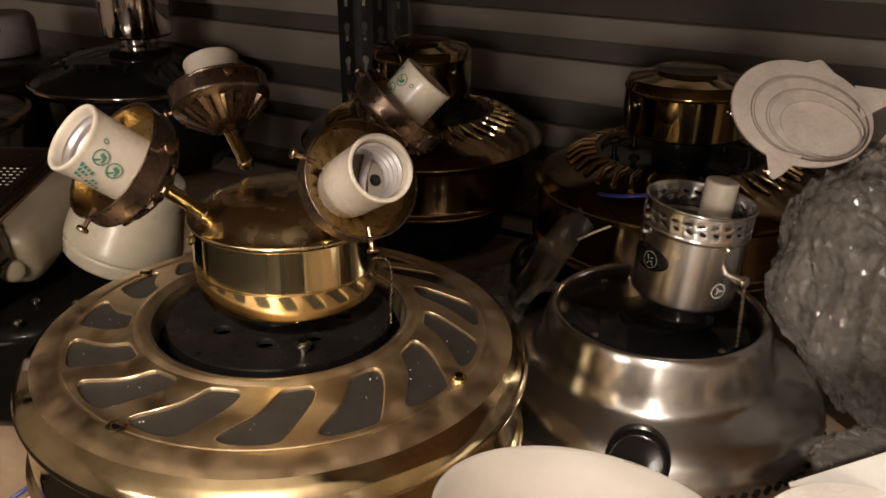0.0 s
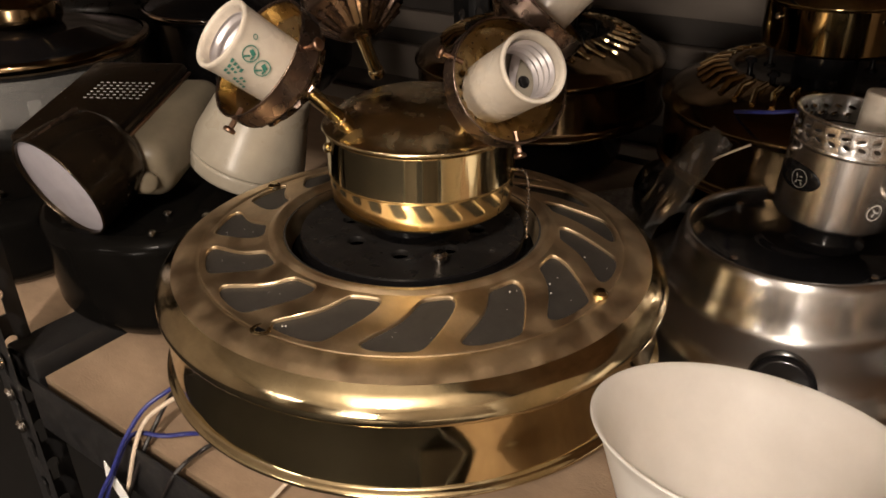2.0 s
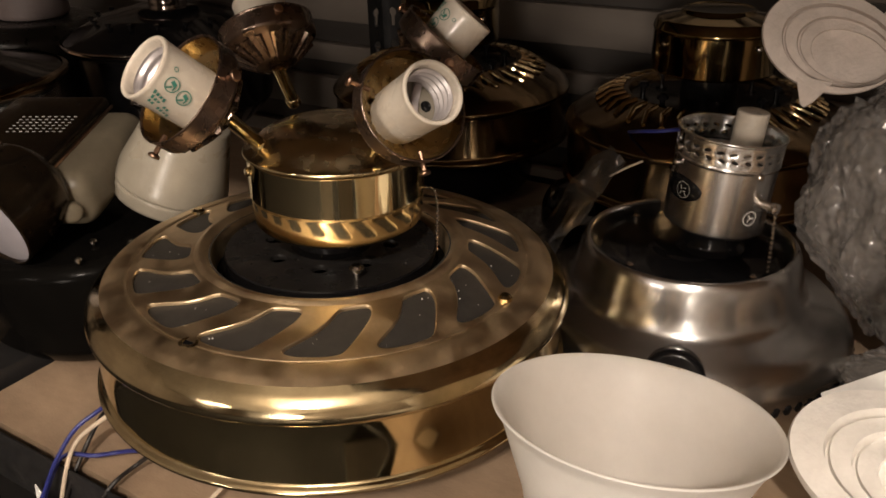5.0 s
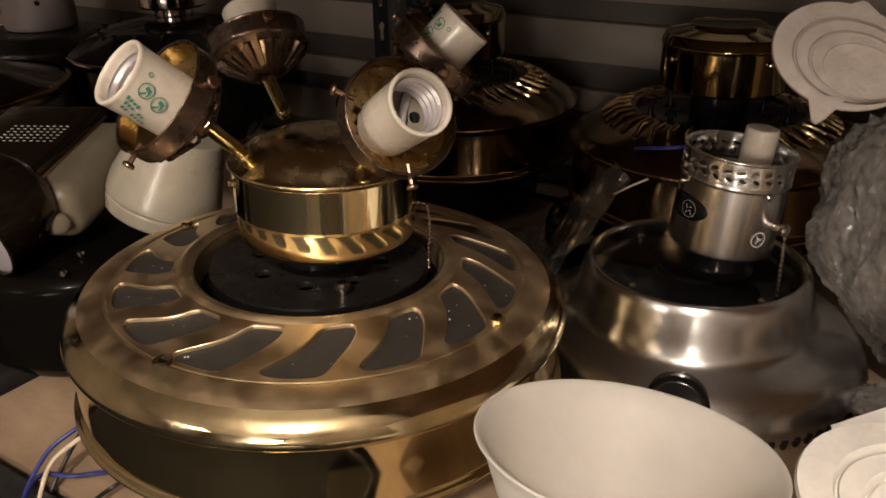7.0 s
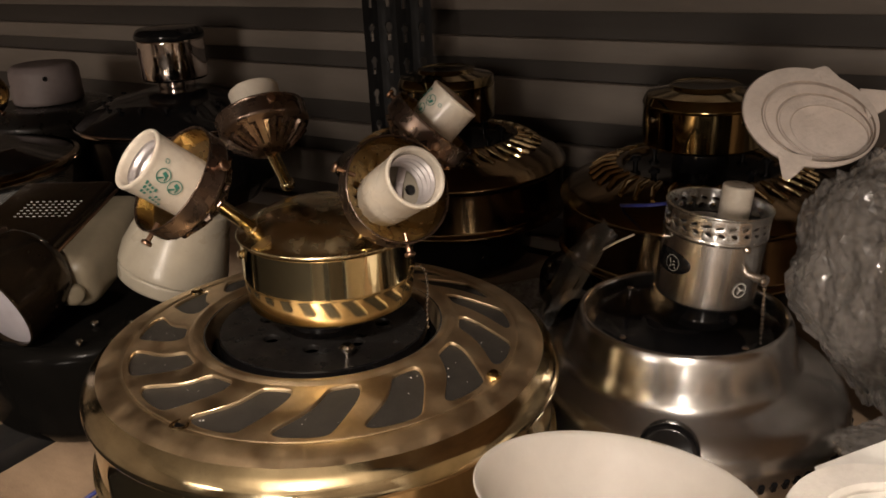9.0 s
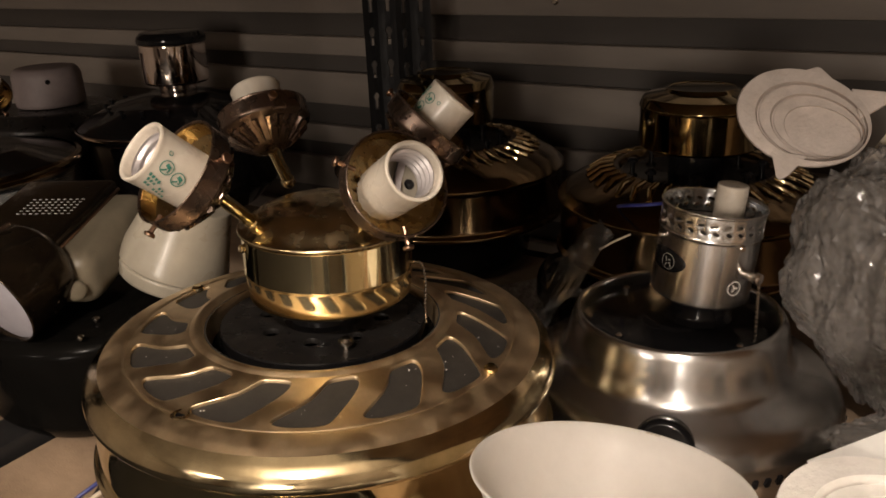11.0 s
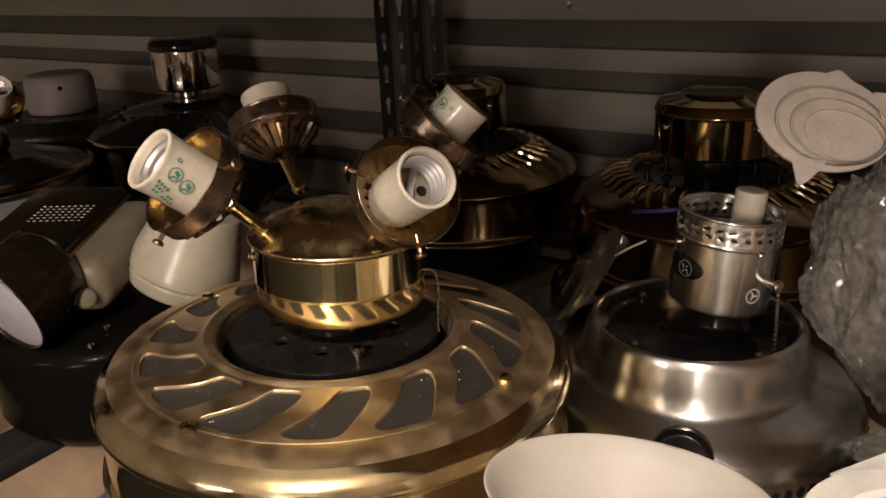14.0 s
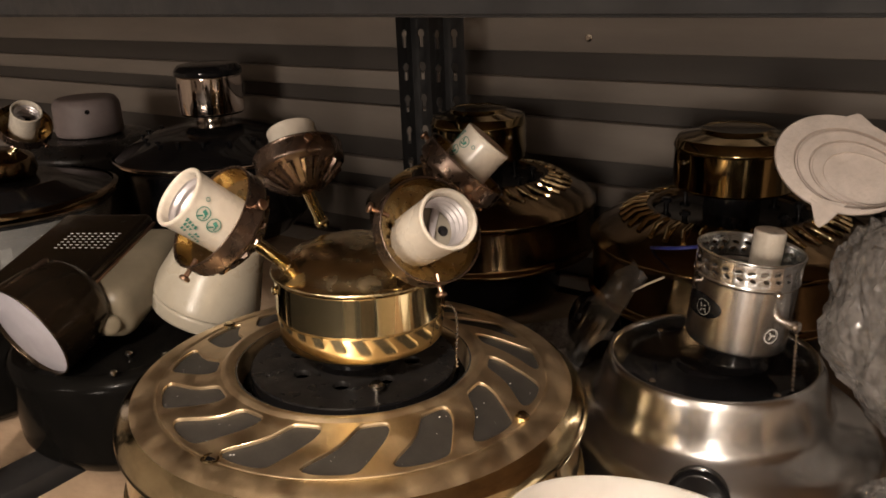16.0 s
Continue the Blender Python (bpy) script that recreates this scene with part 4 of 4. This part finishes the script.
def shell_cover(m, label, mat):
    """A stepped, ear-shaped cover: nested hollows that run together on one side, with pointed fins."""
    cover = thing("wall_light_cover", m, label, "light cover", "shell-shaped light covers")
    n = 96
    bm = bmesh.new()
    levels = ((0.0590, 0.0420, 0.0, 0.0, -0.0060), (0.0605, 0.0432, 0.0, 0.0, 0.0), (0.0595, 0.0424, 0.0005, 0.0, 0.0040), (0.0500, 0.0340, 0.0085, -0.001, 0.0062), (0.0492, 0.0330, 0.0088, -0.001, 0.0012),
              (0.0420, 0.0275, 0.0150, -0.0025, 0.0026), (0.0411, 0.0266, 0.0152, -0.0025, -0.0022), (0.0345, 0.0212, 0.0210, -0.004, -0.0008), (0.0336, 0.0203, 0.0212, -0.004, -0.0060), (0.0200, 0.0120, 0.0220, -0.005, -0.0100), (0.0060, 0.0040, 0.0230, -0.005, -0.0110))
    grooved = []
    for k, (rx, ry, cx, cy, z) in enumerate(levels):
        grooved.append((rx, ry, cx, cy, z - (0.0045 if k in (4, 6, 8) else 0.0)))
        if k in (4, 6, 8):
            grooved.append((rx - 0.0013, ry - 0.0011, cx, cy, z - 0.0045))
            grooved.append((rx - 0.0022, ry - 0.0019, cx, cy, z))
    levels = grooved
    rings = []
    for rx, ry, cx, cy, z in levels:
        ring = []
        for i in range(n):
            a = 2 * math.pi * i / n
            ripple = 1 + 0.010 * math.sin(3 * a + 0.5)
            ring.append(bm.verts.new((cx + rx * ripple * math.cos(a), cy + ry * ripple * math.sin(a), z + 0.004 * max(0, math.cos(a)) * (rx / 0.06))))
        rings.append(ring)
    for a, b in zip(rings, rings[1:]):
        for i in range(n):
            bm.faces.new((a[i], a[(i + 1) % n], b[(i + 1) % n], b[i]))
    bm.faces.new(rings[-1])
    bm.faces.new(rings[0][::-1])
    part("dish", bm, mat, cover, angle=30)
    for az, r, length, wide in ((40, 0.046, 0.032, 0.016), (-78, 0.034, 0.026, 0.018), (104, 0.036, 0.012, 0.022)):
        fin = bmesh.new()
        d, t = Vector((math.cos(radians(az)), math.sin(radians(az)), 0)), Vector((-math.sin(radians(az)), math.cos(radians(az)), 0))
        foot = d * r
        flat = [foot - t * wide, foot + t * wide * 0.8, foot + d * length * 0.75 + t * 0.003, foot + d * length - t * 0.003, foot + d * length * 0.92 - t * 0.007]
        bottom = [fin.verts.new(p + Vector((0, 0, -0.004))) for p in flat]
        top = [fin.verts.new(p + Vector((0, 0, 0.0052 if k < 2 else 0.0030))) for k, p in enumerate(flat)]
        fin.faces.new(bottom[::-1])
        fin.faces.new(top)
        for i in range(len(flat)):
            j = (i + 1) % len(flat)
            fin.faces.new((bottom[i], bottom[j], top[j], top[i]))
        bmesh.ops.bevel(fin, geom=fin.edges[:], offset=0.0008, segments=2, affect="EDGES", profile=0.5)
        part("fin", fin, mat, cover)
    return cover


SHELL = Vector((-0.0825, 0.6350, 0.2720))
shell_cover(along(SHELL, Vector((0.0, 0.0, 0.42)) - SHELL + Vector((0, 0, 0.10))) @ pose(0, 0, 0, 0, 0, -20) @ Matrix.Scale(0.84, 4), "off-white textured shell-shaped light cover, coloured darker for shade, on a plastic bag", PLASTER_SHADED)
shell_cover(along((0.030, 0.424, 0.070), (-0.06, -0.42, 0.90)) @ pose(0, 0, 0, 0, 0, 0) @ Matrix.Scale(1.16, 4), "white textured shell-shaped light cover, coloured brighter as lit, near the glass shade", PLASTER_LIT)

card = thing("packing_card", look((-0.010, 0.675, 0.232), (-0.06, 1.3, 0.12)), "pale card behind the shell-shaped cover", "card")
part("sheet", box((0.085, 0.075, 0.003), pose(0.02, 0, 0, 0, 0, -30), 0.0006), PAPER_TAN, card)


def bag(m, size, label, seed, inner, neck=0.0):
    """A gathered, crinkled bag: sharp folds running up to the gathered top, filled with wrapped parts."""
    ob = thing("plastic_bag", m, label, "plastic bag", "plastic bags")
    for name, mat, share, text in (("film", BAG_FILM, 1.0, "crumpled clear film"), ("wrapped_core", inner, 0.90, "grey wrapped parts inside")):
        bm = bmesh.new()
        bmesh.ops.create_icosphere(bm, subdivisions=6 if share == 1.0 else 5, radius=1.0)
        for v in bm.verts:
            d = v.co.normalized()
            p = d * 2.1 + Vector((seed, seed * 0.7, share))
            folds = noise.noise(p) * 0.20
            for octave, gain in ((2.0, 0.12), (4.3, 0.11), (9.0, 0.065), (19.0, 0.030)):
                q = Vector((p.x, p.y, p.z * 0.6)) * octave
                folds += gain * (0.28 - abs(noise.noise(q)))
            squeeze = 1.0 - neck * max(0.0, -d.z)
            k = share * (1 + folds)
            v.co = Vector((d.x * size[0] * squeeze, d.y * size[1] * squeeze, d.z * size[2])) * k
        part(name, bm, mat, ob, text, smooth=False)
    return ob


bag(pose(-0.004, 0.655, 0.130, 0, -8, 0), (0.074, 0.055, 0.112), "crumpled clear plastic bag of wrapped parts", 3.1, WRAP, 0.55)
bag(pose(0.066, 0.568, 0.030, 0, 0, 0), (0.090, 0.060, 0.032), "dark crumpled plastic bag lying on the shelf", 7.7, WRAP_DARK)


def film_sheet(corners, label, seed, nx=34, ny=22, amp=0.010):
    bm = bmesh.new()
    a, b, c, d = [Vector(p) for p in corners]
    grid = []
    for i in range(nx + 1):
        row = []
        for j in range(ny + 1):
            u, v = i / nx, j / ny
            p = a.lerp(b, u).lerp(d.lerp(c, u), v)
            q = p * 16 + Vector((seed, 0, 0))
            p = p + Vector((0, 0, amp * (noise.noise(q) + 0.9 * (abs(noise.noise(q * 2.7)) - 0.25)))) + Vector((amp * 0.8 * noise.noise(q * 1.7 + Vector((9, 0, 0))), amp * 0.8 * noise.noise(q * 1.4 + Vector((0, 5, 0))), 0))
            row.append(bm.verts.new(p))
        grid.append(row)
    for i in range(nx):
        for j in range(ny):
            bm.faces.new((grid[i][j], grid[i + 1][j], grid[i + 1][j + 1], grid[i][j + 1]))
    return solid("plastic_film", bm, FILM, label, "plastic film", group="plastic bags", angle=20)


film_sheet(((-0.290, 0.600, 0.050), (-0.235, 0.640, 0.150), (-0.285, 0.720, 0.140), (-0.335, 0.670, 0.040)), "thin clear plastic film crumpled between two fan motors", 2.0, 34, 22, 0.007)
film_sheet(((-0.275, 0.575, 0.085), (-0.245, 0.580, 0.108), (-0.240, 0.605, 0.112), (-0.280, 0.605, 0.090)), "twisted end of clear plastic film", 6.0, 18, 12, 0.009)


# ---------------------------------------------------------------- wires and small things
def wire(points, mat, label, r=0.0017):
    return solid("wire", tube(spline(points, 8), r, 8), mat, label, "wire", group="loose wires")


wire([(-0.4594, 0.2470, 0.0600), (-0.4778, 0.2356, 0.0450), (-0.4866, 0.2181, 0.0350), (-0.4932, 0.2023, 0.0150), (-0.5063, 0.1934, -0.0150), (-0.5210, 0.1849, -0.0450), (-0.5435, 0.1763, -0.1000)], BLUE_WIRE, "dark blue insulated wire hanging over the shelf edge")
wire([(-0.3932, 0.2276, 0.0500), (-0.4606, 0.2379, 0.0120), (-0.4796, 0.2242, 0.0100), (-0.4990, 0.2136, 0.0100), (-0.4999, 0.1999, 0.0000), (-0.5222, 0.1902, -0.0500), (-0.5353, 0.1822, -0.1000)], BLUE_WIRE, "dark blue wire from under the fan motor")
wire([(-0.4605, 0.2384, 0.0500), (-0.4847, 0.2300, 0.0300), (-0.4919, 0.2187, 0.0200), (-0.4920, 0.2074, 0.0040), (-0.5020, 0.2013, -0.0300), (-0.5210, 0.1981, -0.0800), (-0.5346, 0.1941, -0.1300)], WHITE_WIRE, "cream insulated wire hanging over the shelf edge")
wire([(-0.4690, 0.2485, 0.0550), (-0.4889, 0.2415, 0.0300), (-0.4923, 0.2296, 0.0150), (-0.4888, 0.2114, 0.0000), (-0.4999, 0.2028, -0.0300), (-0.5160, 0.1972, -0.0700), (-0.5322, 0.1923, -0.1200)], BLACK_WIRE, "black wire hanging over the shelf edge")
wire([(-0.3989, 0.2373, 0.0500), (-0.4417, 0.2357, 0.0120), (-0.4451, 0.2152, 0.0080), (-0.4517, 0.2053, -0.0050), (-0.4733, 0.2059, -0.0400), (-0.4914, 0.2026, -0.0900)], BLACK_WIRE, "black wire running out under the fan rim")
wire([(-0.360, 0.280, 0.030), (-0.372, 0.228, 0.006), (-0.362, 0.203, 0.000), (-0.350, 0.192, -0.050)], WHITE_WIRE, "cream wire under the fan rim", 0.0015)
wire([(-0.262, 0.720, 0.150), (-0.232, 0.662, 0.172), (-0.205, 0.650, 0.180), (-0.180, 0.668, 0.182)], BLUE_WIRE, "blue wire behind the nickel switch can")
wire([(-0.252, 0.652, 0.128), (-0.236, 0.648, 0.140), (-0.222, 0.652, 0.148)], WHITE_WIRE, "cream wire end beside the nickel switch can", 0.0010)

tag = thing("paper_tag", pose(-0.375, 0.700, 0.0), "grey printed paper tag between the fan motors", "paper tag")
part("sheet", box((0.070, 0.045, 0.001), pose(0, 0, 0.032, 24, -12, 25), 0.0003, segments=1), WRAP, tag)
part("fold", box((0.050, 0.003, 0.030), pose(0, 0.006, 0.0155, 0, 0, 25), 0.001, segments=1), WRAP, tag)
knob = thing("black_dome", pose(-0.320, 0.735, 0), "glossy black domed fan cap", "dome")
part("dome", lathe(rounded([(0.0, 0.001), (0.036, 0.001), (0.038, 0.020), (0.036, 0.060), (0.026, 0.078), (0.0, 0.083)], 0.010, 4), 40), BLACK_GLOSS, knob)
clip = thing("metal_clip", pose(-0.735, 0.520, 0.001), "bright folded metal bracket standing among the motors", "bracket")
part("post", box((0.012, 0.012, 0.170), pose(0, 0, 0.085), 0.003), BLACK_PLATE, clip)
part("fold", box((0.022, 0.010, 0.020), pose(0.004, -0.004, 0.172, 0, 24, 30), 0.003), CHROME, clip)
slip = thing("paper_slip", pose(-0.505, 0.196, -0.063, 0, 0, -10), "torn white paper label stuck on the front beam", "paper label")
part("sheet", box((0.060, 0.0012, 0.020), pose(0.0, 0.0, 0.022, 0, 18, 0), 0.0003, segments=1), PAPER, slip)
for z in (-0.020, -0.055, 0.012):
    bolt = solid("rack_bolt", screw(bmesh.new(), along((END - 0.026, FRONT - 0.010, z), (0, -1, 0)), 0.0062, 0.006), STEEL, "bright steel bolt in the rack post", "bolt", group="rack bolts")
wallscrew = solid("wall_screw", screw(bmesh.new(), along((-0.485, 1.046, 0.325), (0, -1, 0)), 0.0055, 0.005), STEEL, "small screw in the wall siding", "screw")

# pale boxes on the floor across the aisle, unseen, added as reflectors for the metal
def carton(m, size, label):
    c = thing("carton", m, label, "carton", "cartons on the floor")
    part("body", box(size, pose(0, 0, size[2] / 2), 0.004), PAPER, c)
    part("tape", box((size[0] * 0.12, size[1] + 0.001, 0.001), pose(0, 0, size[2] + 0.0004), 0.0002, segments=1), PAPER_TAN, c)
    return c


carton(pose(0.60, -0.50, -0.9, 0, 0, 48), (0.34, 0.34, 0.78), "tall white box added as a bright reflection in the brass band")
carton(pose(1.85, -0.62, -0.9, 0, 0, 25), (0.40, 0.60, 0.50), "white box added as a bright reflection in the brass cup")
carton(pose(0.48, -1.55, -0.9, 0, 0, 8), (0.46, 0.40, 0.45), "white box added as a bright reflection in the nickel can")

leaf = thing("paper_sheet", pose(0.020, 0.472, 0.0), "folded white paper sheet propped behind the shell-shaped cover", "paper")
part("sheet", box((0.110, 0.076, 0.0012), along((0.012, -0.016, 0.092), (-0.42, -0.50, 0.76)) @ pose(0, 0, 0, 0, 0, 62), 0.0003, segments=1), PAPER, leaf)
part("fold", box((0.060, 0.0012, 0.080), pose(0.012, -0.012, 0.0405, -4, 0, 12), 0.0003, segments=1), PAPER, leaf)
